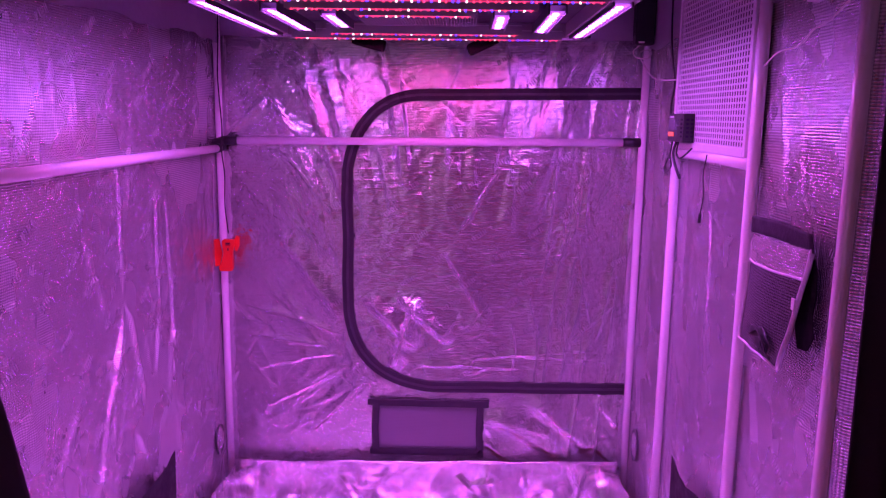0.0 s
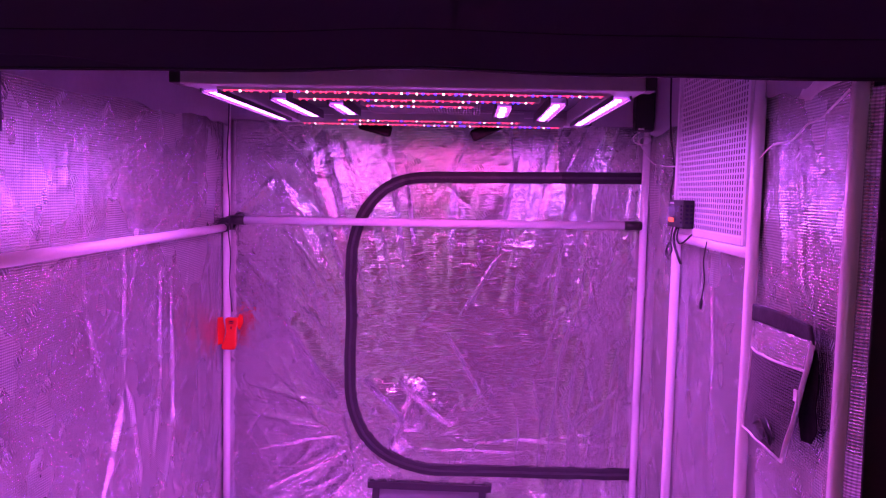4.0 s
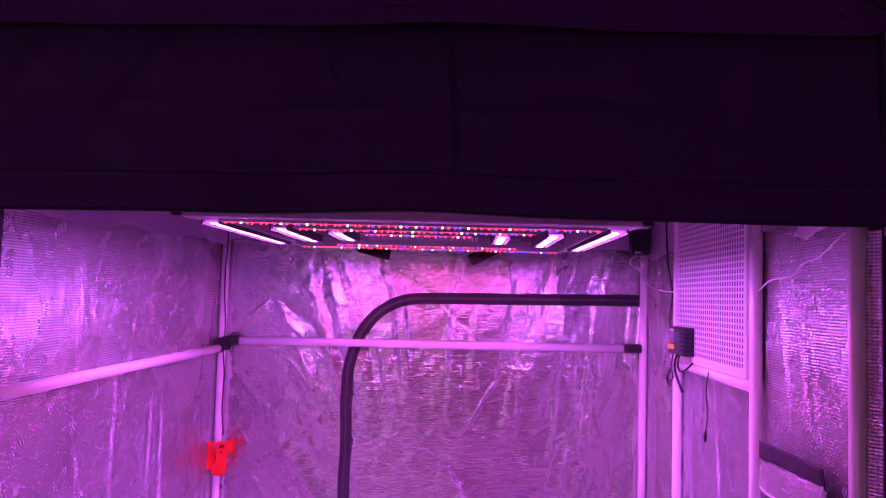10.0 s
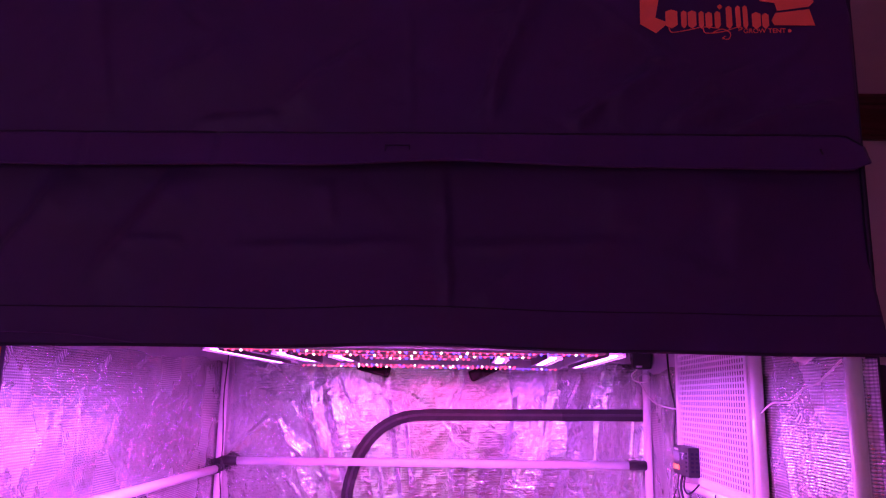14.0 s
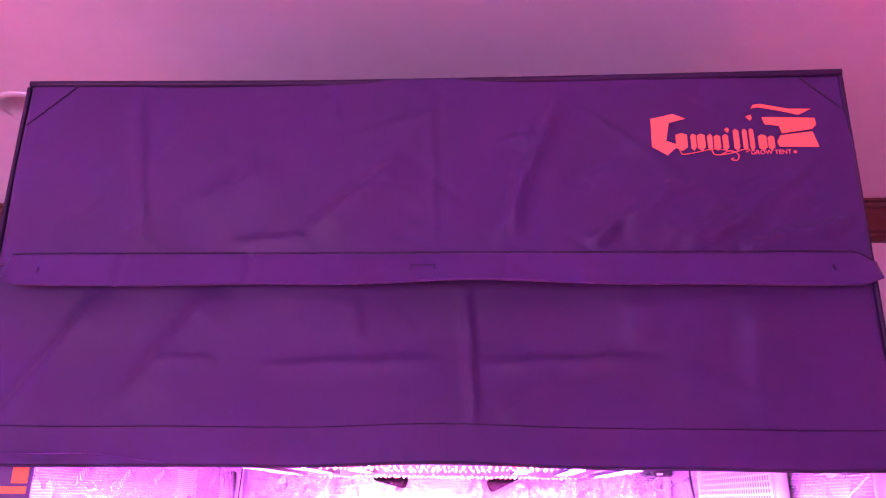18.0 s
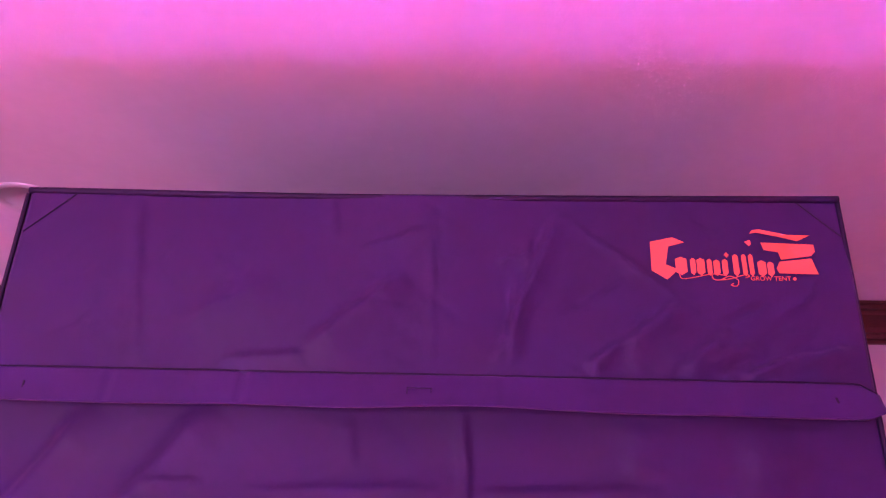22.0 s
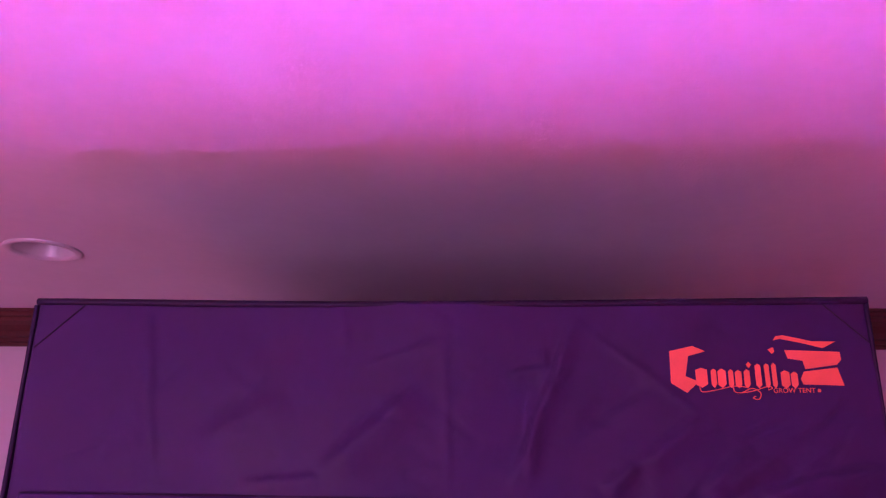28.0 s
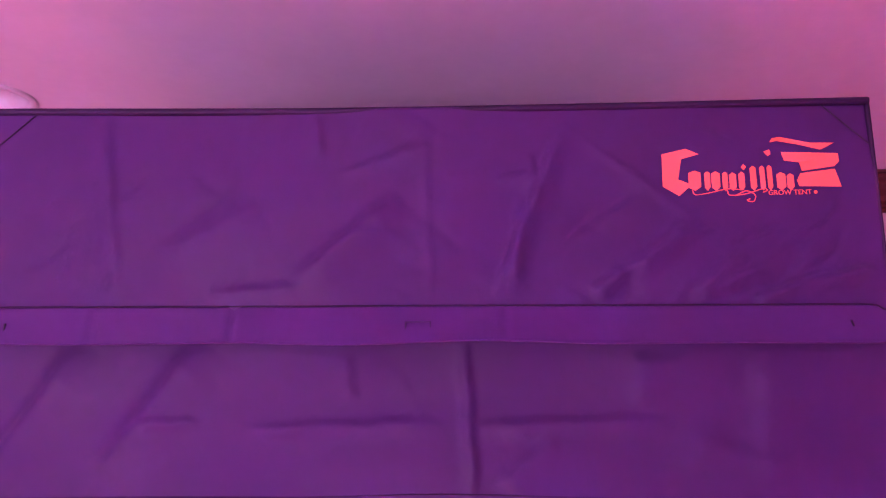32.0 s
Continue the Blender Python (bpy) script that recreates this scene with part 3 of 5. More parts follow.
def lining_back(x, z, lift=0.0):
    """Crumpled reflective back wall: streaks fan out at the top, crumples at the foot of the door."""
    top = np.clip((z - 1.30) / 0.30, 0, 1)
    d = creases(x, z, 1, 12, (-0.6, 0.1, 1.35, 1.85), (-58, -64, -50), 0.4, 0.007, 0.004) * top
    d = d + creases(x, z, 2, 12, (0.0, 0.65, 1.35, 1.85), (60, 66, 52), 0.4, 0.007, 0.004) * top
    # billows that hang forward below and run back to the upper seam, fanned about the door
    turn = np.arctan2(x - 0.05, z - 0.15)
    stripe = np.clip(vnoise(turn / 0.030 + 20, z / 0.9, 13) * 3.0 - 0.95, 0, 1) * np.clip((0.60 - np.abs(x - 0.02)) / 0.15, 0, 1)
    d = d + 0.30 * (0.12 + 0.88 * stripe) * np.clip(1.745 - z, 0, 0.20) ** 2 * np.clip((z - 1.0) / 0.45, 0, 1) ** 1.5
    d = d + folds(x, z, BACK_FOLDS)
    d = d + creases(x, z, 3, 54, (-0.22, 0.25, 0.5, 0.80), (40, 55, -55, 15, 75, 100), 0.12, 0.0045, 0.0026)
    d = d + creases(x, z, 4, 16, (-0.7, -0.3, 0.5, 1.4), (-45, -52, -60), 0.4, 0.006, 0.003)
    d = d + creases(x, z, 5, 26, (0.3, 0.72, 0.5, 1.5), (86, 94, 80), 0.35, 0.006, 0.0034)
    d = d + creases(x, z, 6, 12, (-0.7, -0.2, 0.2, 0.62), (30, 38, 45), 0.6, 0.006, 0.004)
    d = d + creases(x, z, 9, 14, (0.15, 0.72, 0.2, 0.5), (-28, -38, -46), 0.4, 0.010, 0.0065)
    d = d + creases(x, z, 7, 420, (-0.72, 0.72, 0.42, 1.70), (10, 35, 60, 90, 120, 150), 0.06, 0.0036, 0.0009)
    d = d + creases(x, z, 8, 260, (-0.25, 0.6, 0.75, 1.42), (0, 5, -5), 0.09, 0.0032, 0.0016)
    d = d + 0.005 * np.clip((x - 0.2) / 0.3, 0, 1) * ridge(*turned(x, z, 85, 0.3, 0.045), 16, 3.0)
    return x, BACK - 0.004 - np.clip(d, -0.008, 0.04) - 0.010 * vnoise(x / 0.25, z / 0.3, 18) * np.clip((1.62 - z) / 0.3, 0, 1) - lift, z


def side_folds(y, z, seed):
    """Hanging cloth: long upright pleats above, slanting creases and crumples below."""
    low = np.clip((1.15 - z) / 0.4, 0, 1)
    d = creases(y, z, seed, 10, (0.0, 1.5, 0.6, 1.9), (89, 91, 90), 1.1, 0.006, 0.0065)
    d = d + creases(y, z, seed + 1, 60, (0.0, 1.5, 1.45, 1.8), (85, 95, 80, 100), 0.18, 0.005, 0.0042)
    d = d + creases(y, z, seed + 2, 26, (0.0, 1.5, 0.1, 1.0), (70, 110, 62, 80), 0.75, 0.0045, 0.008) * low
    d = d + creases(y, z, seed + 6, 7, (0.0, 1.5, 0.6, 1.6), (90, 88, 93), 1.0, 0.004, 0.004)
    d = d + creases(y, z, seed + 3, 16, (0.0, 1.5, 0.0, 0.6), (20, -25, 40), 0.3, 0.007, 0.005) * low
    d = d + creases(y, z, seed + 4, 300, (0.0, 1.5, 0.2, 1.75), (90, 70, 110, 40), 0.08, 0.0036, 0.0016)
    return np.clip((y - 0.03) / 0.35, 0.45, 1) * (np.clip(d, -0.006, 0.020) + 0.007 * vnoise(y / 0.16, z / 1.2, seed + 5))


def lining_left(y, z, lift=0.0):
    return -HALF + side_folds(y, z, 21) + 1.1 * folds(y, z, LEFT_FOLDS) + lift, y, z


def lining_right(y, z, lift=0.0):
    return HALF - 0.75 * side_folds(y, z, 31) - folds(y, z, RIGHT_FOLDS) - lift, y, z


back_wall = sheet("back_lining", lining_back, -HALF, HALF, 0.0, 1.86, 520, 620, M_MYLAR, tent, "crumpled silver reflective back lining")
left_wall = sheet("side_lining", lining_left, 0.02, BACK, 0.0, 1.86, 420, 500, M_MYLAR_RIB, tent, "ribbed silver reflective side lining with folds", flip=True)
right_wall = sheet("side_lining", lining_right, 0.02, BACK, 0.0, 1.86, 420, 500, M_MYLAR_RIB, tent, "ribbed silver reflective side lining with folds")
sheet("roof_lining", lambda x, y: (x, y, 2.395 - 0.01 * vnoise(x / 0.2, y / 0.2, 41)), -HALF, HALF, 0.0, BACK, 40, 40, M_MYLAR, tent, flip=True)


def printed_marks(name, place, u0, u1, v0, v1, parent, seed, ink):
    """Slanted rows of small unreadable print, as plain bars."""
    rng = random.Random(seed)
    quads = []
    v, j = v0, 0
    while v < v1:
        u = u0 + (j % 2) * 0.105 + (j % 4) * 0.018
        while u < u1:
            cu, cv = u + rng.uniform(-0.012, 0.012), v + rng.uniform(-0.01, 0.01)
            a = radians(33 + rng.uniform(-6, 6))
            c, s = math.cos(a), math.sin(a)
            bars = [(1.25 * o - 0.0014, 1.25 * o + 0.0014, -0.008 - 0.001 * (k % 2), 0.008 + 0.001 * (k % 3)) for k, o in enumerate((-0.025, -0.019, -0.009, -0.002, 0.004, 0.012, 0.018))]
            for p0, p1, r0, r1 in bars:
                quads.append([(cu + p * c - r * s, cv + p * s + r * c) for p, r in ((p0, r0), (p1, r0), (p1, r1), (p0, r1))])
            u += 0.21
        v += 0.088
        j += 1
    q = np.array(quads).reshape(-1, 2)
    verts = np.stack([np.broadcast_to(t, q[:, 0].shape) for t in place(q[:, 0], q[:, 1], 0.0022)], 1)
    faces = np.arange(len(verts)).reshape(-1, 4)
    put(name, mesh_of(name, verts, faces, ink, False), parent, "rows of small faint slanted print", kind="stuff")


printed_marks("printed_mark", lining_back, -0.70, 0.72, 0.2, 1.95, back_wall, 1, M_MARK)
printed_marks("printed_mark", lining_left, 0.08, 1.45, 0.2, 1.75, left_wall, 2, M_FAINT)
printed_marks("printed_mark", lining_right, 0.08, 1.45, 0.2, 1.75, right_wall, 3, M_FAINT)


# plain lining of the height extension, hanging just in front of the silver walls
def wavy(t, seed):
    return 0.006 * np.sin(t * 11 + seed) + 0.012 * (vnoise(t / 0.07, t * 0 + seed, 47) - 0.5)


sheet("extension_lining", lambda y, s: (-0.738 - 0.014 * s + 0.006 * vnoise(y / 0.12, s * 2, 48), y, 1.716 + 0.016 * y + wavy(y, 1) * (1 - s) + s * (0.68 - 0.022 * y)),
      0.05, 1.49, 0, 1, 120, 20, M_LINER, tent, "plain grey lining of the height extension", flip=True)
sheet("extension_lining", lambda y, s: (0.750 - 0.006 * vnoise(y / 0.12, s * 2, 49), y, 1.728 + wavy(y, 2) * (1 - s) + s * 0.66),
      0.05, 1.49, 0, 1, 120, 20, M_LINER, tent, "plain grey lining of the height extension")
sheet("extension_lining", lambda x, s: (x, 1.512 - 0.004 * vnoise(x / 0.12, s * 2, 50), 1.757 + 0.3 * wavy(x, 3) * (1 - s) + s * 0.63),
      -0.735, 0.735, 0, 1, 120, 20, M_LINER, tent, "plain grey lining of the height extension")

# outer cloth
for sx in (-1, 1):
    sheet("side_panel", lambda y, z: (sx * (0.768 + 0.006 * vnoise(y / 0.3, z / 0.3, 43)), y, z), 0.004, 1.545, 0.0, 2.405, 30, 50, M_FABRIC, tent, thick=0.003, flip=sx < 0)
sheet("back_panel", lambda x, z: (x, 1.55, z), -0.768, 0.768, 0.0, 2.405, 10, 10, M_FABRIC, tent, thick=0.003, flip=True)
sheet("roof_panel", lambda x, y: (x, y, 2.408 + 0.003 * vnoise(x / 0.3, y / 0.3, 44)), -0.768, 0.768, 0.004, 1.55, 20, 20, M_FABRIC, tent, "black nylon roof", thick=0.003)


# front cloth above the door
def hem_z(x):
    return 1.702 - 0.004 * np.clip((-0.15 - x) / 0.5, 0, 1) + 0.004 * np.cos((x - 0.06) * 9) * np.exp(-((x - 0.06) / 0.25) ** 2) + 0.004 * (vnoise(x / 0.2, x * 0, 45) - 0.5)


def top_z(x):
    return 2.410 + 0.005 * np.clip((-0.2 - x) / 0.5, 0, 1) - 0.004 * np.sin((x + 0.76) / 1.52 * math.pi) + 0.008 * (x + 0.76) / 1.52 - 0.004


UPPER_PLEATS = ((-0.543, 2.403, -0.502, 2.079, 0.01, 0.004), (-0.199, 2.107, -0.034, 2.239, 0.016, 0.008), (-0.428, 2.152, -0.269, 2.225, 0.02, 0.004),
    (-0.339, 2.087, -0.19, 2.09, 0.008, 0.0032), (-0.171, 2.399, -0.166, 2.314, 0.006, 0.002), (0.019, 2.33, 0.023, 2.073, 0.004, 0.0014),
    (-0.133, 2.293, 0.027, 2.339, 0.006, 0.0014), (0.13, 2.087, 0.252, 2.367, 0.008, 0.007), (0.197, 2.32, 0.199, 2.23, 0.006, 0.003),
    (0.156, 2.086, 0.175, 2.244, 0.006, 0.004), (0.259, 2.375, 0.533, 2.148, 0.004, 0.0014), (0.348, 2.12, 0.459, 2.199, 0.01, 0.007),
    (0.448, 2.079, 0.539, 2.148, 0.009, 0.006), (0.493, 2.093, 0.581, 2.13, 0.008, 0.005), (0.604, 2.099, 0.748, 2.12, 0.007, 0.006),
    (0.55, 2.077, 0.62, 2.093, 0.006, 0.005), (0.287, 2.086, 0.348, 2.12, 0.008, 0.004), (0.135, 2.282, 0.192, 2.284, 0.005, 0.003))

LOWER_PLEATS = ((-0.699, 1.768, -0.559, 1.988, 0.018, 0.009), (-0.494, 1.811, -0.352, 1.994, 0.022, 0.009), (-0.453, 1.879, -0.351, 1.873, 0.005, 0.003),
    (-0.27, 1.87, 0.033, 1.872, 0.007, 0.004), (0.094, 1.875, 0.397, 1.877, 0.007, 0.004), (0.085, 2.001, 0.091, 1.767, 0.005, 0.005),
    (0.359, 1.898, 0.369, 1.986, 0.02, 0.003), (0.547, 1.779, 0.578, 1.986, 0.03, 0.006), (0.424, 1.861, 0.589, 1.789, 0.02, 0.003),
    (-0.11, 1.985, -0.106, 1.906, 0.008, 0.002), (0.123, 1.776, 0.237, 1.86, 0.012, 0.003))


def pleats(u, v, rows):
    """Pressed folds from one point to another: steep on the upper side, easing off below."""
    out = 0 * u
    for a, b, c, e, width, height in rows:
        n = math.hypot(c - a, e - b)
        along = ((u - a) * (c - a) + (v - b) * (e - b)) / n / n
        across = (-(u - a) * (e - b) + (v - b) * (c - a)) / n + 0.008 * (vnoise(along * 5, 0 * u, 59) - 0.5)
        side = np.where(across > 0, np.exp(-(across / width) ** 2), np.exp(-(across / (width * 2.6)) ** 2))
        out = out + 1.65 * height * side * np.clip(np.minimum(along + 0.05, 1.05 - along) * 4, 0, 1)
    return out


def upper_cloth(x, s, lift=0.0):
    """Extension panel; s runs from the storm flap (0) to the top edge (1)."""
    z = 2.045 + s * (top_z(x) - 2.045)
    y = -0.006 + 0.013 * (vnoise(x / 0.22, z / 0.16, 51) - 0.5)
    y = y - pleats(x, z, UPPER_PLEATS)
    y = y + creases(x, z, 201, 60, (-0.7, 0.72, 2.07, 2.38), (48, 60, 35, -30, 90), 0.14, 0.007, 0.0018) + creases(x, z, 202, 18, (0.3, 0.74, 2.05, 2.22), (38, 30, 48), 0.16, 0.008, 0.0062)
    return x, y - lift, z


def lower_cloth(x, s, lift=0.0):
    """Door header; s runs from the hem (0) to under the storm flap (1)."""
    z = hem_z(x) + s * (2.05 - hem_z(x))
    y = 0.000 + 0.014 * (vnoise(x / 0.22, z / 0.18, 55) - 0.5)
    y = y - pleats(x, z, LOWER_PLEATS)
    y = y + creases(x, z, 203, 50, (-0.72, 0.72, 1.74, 2.03), (90, 60, 120, 40), 0.14, 0.008, 0.0016)
    return x, y - lift - 0.040 * (1 + 0.25 * x) * (np.clip(0.6 - s, 0, 1) / 0.6) ** 1.4, z


header = sheet("door_header", lower_cloth, -0.766, 0.768, 0, 1, 260, 70, M_FABRIC, tent, "black nylon panel above the open door", thick=0.003)
extension = sheet("extension_panel", upper_cloth, -0.760, 0.768, 0, 1, 260, 80, M_FABRIC, tent, "black nylon height extension panel with creases", thick=0.003)
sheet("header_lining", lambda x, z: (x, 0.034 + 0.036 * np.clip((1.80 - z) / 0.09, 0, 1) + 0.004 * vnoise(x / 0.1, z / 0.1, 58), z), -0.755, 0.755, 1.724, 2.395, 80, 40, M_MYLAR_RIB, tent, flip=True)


def flap_cloth(x, s, lift=0.0):
    end = np.clip((-0.705 - x) / 0.03, 0, 1) ** 2
    tip = np.clip((x - 0.74) / 0.03, 0, 1)
    lo = 2.000 + 0.003 * np.sin(x * 14) * np.exp(-(x / 0.4) ** 2) + 0.014 * end + 0.012 * tip
    hi = 2.062 - 0.018 * tip
    z = lo + s * (hi - lo)
    y = -0.010 - (0.019 + 0.016 * np.exp(-((x - 0.08) / 0.33) ** 2)) * (1 - s) - 0.004 * vnoise(x / 0.09, s * 2, 61) - 0.006 * (1 - s) * np.sin(x * 6 + 1)
    for c in (-0.53, 0.145, -0.30):
        y = y + 0.003 * np.exp(-((x - c) / 0.006) ** 2)
    return x, y - lift, z


flap = sheet("storm_flap", flap_cloth, -0.735, 0.772, 0, 1, 240, 16, M_HEM, tent, "black nylon storm flap over the extension zip", thick=0.004)
xs = np.linspace(-0.733, 0.768, 120)
part("flap_edge", tube([[float(q) for q in flap_cloth(np.array(x), np.array(0.0), 0.002)] for x in xs], 0.0022, 6), M_HEM, flap)
part("flap_seam", tube([[float(q) for q in flap_cloth(np.array(x), np.array(1.0), 0.001)] for x in xs], 0.0014, 6), M_PIPING, flap)
part("flap_tack", box((0.002, 0.003, 0.012), (-0.675, -0.0215, 2.028)), M_SEAM, flap)
part("flap_tack", box((0.002, 0.003, 0.010), (0.695, -0.024, 2.03), turn=pose(0, 0, 0, 0, -20, 0)), M_SEAM, flap)
part("inner_hem", tube([(x, 0.070, float(hem_z(np.array(x))) + 0.017) for x in np.linspace(-0.74, 0.74, 60)], 0.0030, 6), M_LINER, header, "pale folded inner hem", True)
for q in ((-0.02, 0.0, 0.0015, 0.014), (0.02, 0.0, 0.0015, 0.014), (0.0, 0.006, 0.04, 0.0012), (0.0, -0.006, 0.04, 0.0012)):
    part("stitching", box((q[2], 0.003, q[3]), (0.005 + q[0], -0.0345, 2.027 + q[1])), M_PIPING, flap)

# piping, seams and stitched corners
xs = np.linspace(-0.766, 0.770, 100)
part("top_piping", tube([(x, -0.004, float(top_z(x)) - 0.002) for x in xs], 0.0068, 10), M_PIPING, tent, "black piping along the top edge", True)
for sx in (-1, 1):
    part("side_piping", tube([(sx * 0.768 + 0.0, -0.003, z) for z in np.linspace(1.71, 2.402 + 0.008 * (sx > 0), 40)], 0.0045, 8), M_PIPING, tent, "", True)
xs = np.linspace(-0.764, 0.766, 120)
part("hem_seam", tube([[float(q) for q in lower_cloth(np.array(x), np.array(0.178), 0.0006)] for x in xs], 0.0010, 5), M_PIPING, header)
part("hem_edge", tube([[float(q) for q in lower_cloth(np.array(x), np.array(0.0), -0.001)] for x in xs], 0.003, 6), M_SEAM, header)
part("loose_cord", tube(curve_points([(-0.76, -0.040, 1.713), (-0.6, -0.048, 1.716), (-0.5, -0.050, 1.714), (-0.40, -0.048, 1.703)], 20), 0.0012, 5), M_HEM, header, "thin loose edge cord")
for a, b in (((-0.668, 2.403), (-0.757, 2.318)), ((0.690, 2.402), (0.764, 2.330))):
    pts = [(a[0] + (b[0] - a[0]) * k / 12, (a[1] + (b[1] - a[1]) * k / 12 - 2.045) / 0.363) for k in range(13)]
    part("corner_seam", tube([[float(q) for q in upper_cloth(np.array(u), np.array(v), 0.001)] for u, v in pts], 0.0013, 5), M_SEAM, extension)


# printed emblem: plain red shapes
def on_upper(u, v, lift):
    return tuple(float(q) for q in upper_cloth(np.array(u), np.array((v - 2.045) / (float(top_z(u)) - 2.045)), lift + 0.0022))


def emblem():
    x0, z0, sc = 0.413, 2.245, 0.299 / 880.0

    def laid(shape):
        return [(x0 + (px - 112) * sc, z0 + (375 - py) * sc) for px, py in shape]
    strokes = [
        [(115, 160), (235, 132), (300, 160), (210, 186), (190, 290), (255, 318), (190, 376), (112, 326)],
        [(770, 300), (790, 262), (960, 240), (980, 334), (780, 328)],
        [(706, 150), (984, 158), (986, 200), (960, 226), (800, 250), (790, 206), (718, 194)],
        [(652, 100), (668, 78), (706, 72), (850, 104), (972, 104), (900, 140), (800, 114), (690, 92)],
        [(620, 148), (650, 136), (654, 160), (640, 172)],
        [(500, 228), (514, 213), (528, 228), (514, 245)],
    ]
    # an upright row of plain blocks
    for k, (a, b, t) in enumerate(((240, 300, 246), (318, 346, 250), (352, 394, 250), (406, 432, 252), (440, 474, 256), (486, 516, 252),
                                   (544, 574, 222), (592, 616, 220), (628, 652, 218), (672, 716, 256), (722, 756, 262))):
        strokes.append([(a, t + 12), ((a + b) / 2, t), (b, t + 10), (b, 330), ((a + b) / 2, 350), (a, 334)])
    for s in strokes:
        part("emblem_shape", prism(laid(s), on_upper, 0.0006), M_LOGO, emblem_part)
    # words under the emblem
    text = bpy.data.curves.new("caption", "FONT")
    text.body, text.size, text.extrude = "GROW TENT", 0.0118, 0.0003
    holder = bpy.data.objects.new("caption_source", text)
    me = bpy.data.meshes.new_from_object(holder)
    bpy.data.objects.remove(holder)
    wide = max(q.co.x for q in me.vertices)
    (ua, va), (ub, vb) = laid([(625, 372), (836, 369)])
    for q in me.vertices:
        k = q.co.x / wide
        q.co = on_upper(ua + (ub - ua) * k, va + (vb - va) * k + q.co.y, q.co.z + 0.0003)
    me.materials.clear()
    me.materials.append(M_LOGO)
    put("caption", me, emblem_part, "small red capital letters")
    part("caption_dot", prism(laid([(848, 366), (846, 358), (850, 350), (858, 349), (864, 355), (863, 363), (856, 368)]), on_upper, 0.0006), M_LOGO, emblem_part)
    # swirls
    for ctrl in ([(255, 345), (270, 370), (340, 360), (430, 340), (500, 345)], [(425, 345), (440, 372), (520, 365), (600, 340), (622, 348), (600, 358)],
                 [(470, 372), (520, 350), (560, 372), (550, 405), (520, 400), (535, 390)]):
        pts = [on_upper(*laid([p])[0], 0.0004) for p in curve_points(ctrl, 24)]
        part("swirl", tube(pts, 0.0009, 5), M_LOGO, emblem_part)


emblem_part = part("emblem", prism([(0.6495, 2.2985), (0.6505, 2.2985), (0.6505, 2.2995), (0.6495, 2.2995)], on_upper, 0.0006), M_LOGO, extension, "bright red printed emblem")
emblem()

# poles
R = 0.0135


def pole(a, b, label="white powder-coated steel pole", material=M_POLE, r=R, name="pole"):
    return part(name, tube([a, b], r, 16), material, tent, label, True)


for x, y in ((-0.743, 1.50), (0.743, 1.50), (-0.743, 0.03), (0.743, 0.03), (0.743, 1.06), (0.743, 0.455)):
    pole((x, y, 0.0), (x, y, 2.39))
for x in (-0.743, 0.743):
    pole((x, 0.03, 2.385), (x, 1.50, 2.385))
for y in (0.03, 1.50):
    pole((-0.743, y, 2.385), (0.743, y, 2.385))
pole((-0.68, 1.498, 1.399), (0.676, 1.498, 1.411), name="cross_bar")
pole((-0.743, 1.498, 1.399), (-0.679, 1.498, 1.399), "black plastic connector", M_BLACK, 0.0165, "connector")
pole((0.675, 1.498, 1.411), (0.735, 1.498, 1.412), "black plastic connector", M_BLACK, 0.0165, "connector")
part("connector", box((0.012, 0.03, 0.028), (0.766, 1.49, 1.412), 0.003), M_BLACK, tent)
pole((-0.743, 0.04, 1.372), (-0.743, 1.462, 1.372), name="side_bar")
part("connector", tube([(-0.743, 1.455, 1.372), (-0.743, 1.487, 1.372)], 0.0165, 14), M_BLACK, tent, "black plastic connector", True)
part("connector", box((0.036, 0.036, 0.045), (-0.741, 1.498, 1.385), 0.006), M_BLACK, tent, "black plastic corner connector")
pole((0.739, 0.462, 1.402), (0.739, 1.055, 1.402), name="board_bar")
for z in (1.05, 1.50):
    part("pole_joint", tube([(-0.743, 1.5, z), (-0.743, 1.5, z + 0.006)], 0.0142, 14), M_POLE, tent, "", True)


# back door zip: a D on its side
def corner(a, b, c, n=14):
    a, b, c = map(np.array, (a, b, c))
    return [tuple((1 - s) ** 2 * a + 2 * s * (1 - s) * b + s * s * c) for s in np.linspace(0, 1, n)]


zip_path = [(0.752 - 0.05 * k, 1.580 - 0.0008 * k) for k in range(16)] + corner((-0.02, 1.567), (-0.25, 1.567), (-0.293, 1.30), 20)
zip_path += [(-0.294 - 0.002 * math.sin(k), 1.26 - 0.045 * k) for k in range(10)] + corner((-0.294, 0.80), (-0.275, 0.515), (0.03, 0.494), 22)
zip_path += [(0.08 + 0.0517 * k, 0.495 + 0.0006 * k) for k in range(14)]
zip_part = ribbon(zip_path, 0.040, lining_back, 0.002, M_TAPE, "door_zip", tent, 0.005, "black D-shaped door zip with fabric tape")
ribbon([(p[0], p[1]) for p in zip_path], 0.009, lining_back, 0.0075, M_ZIP, "zip_teeth", zip_part, 0.002)

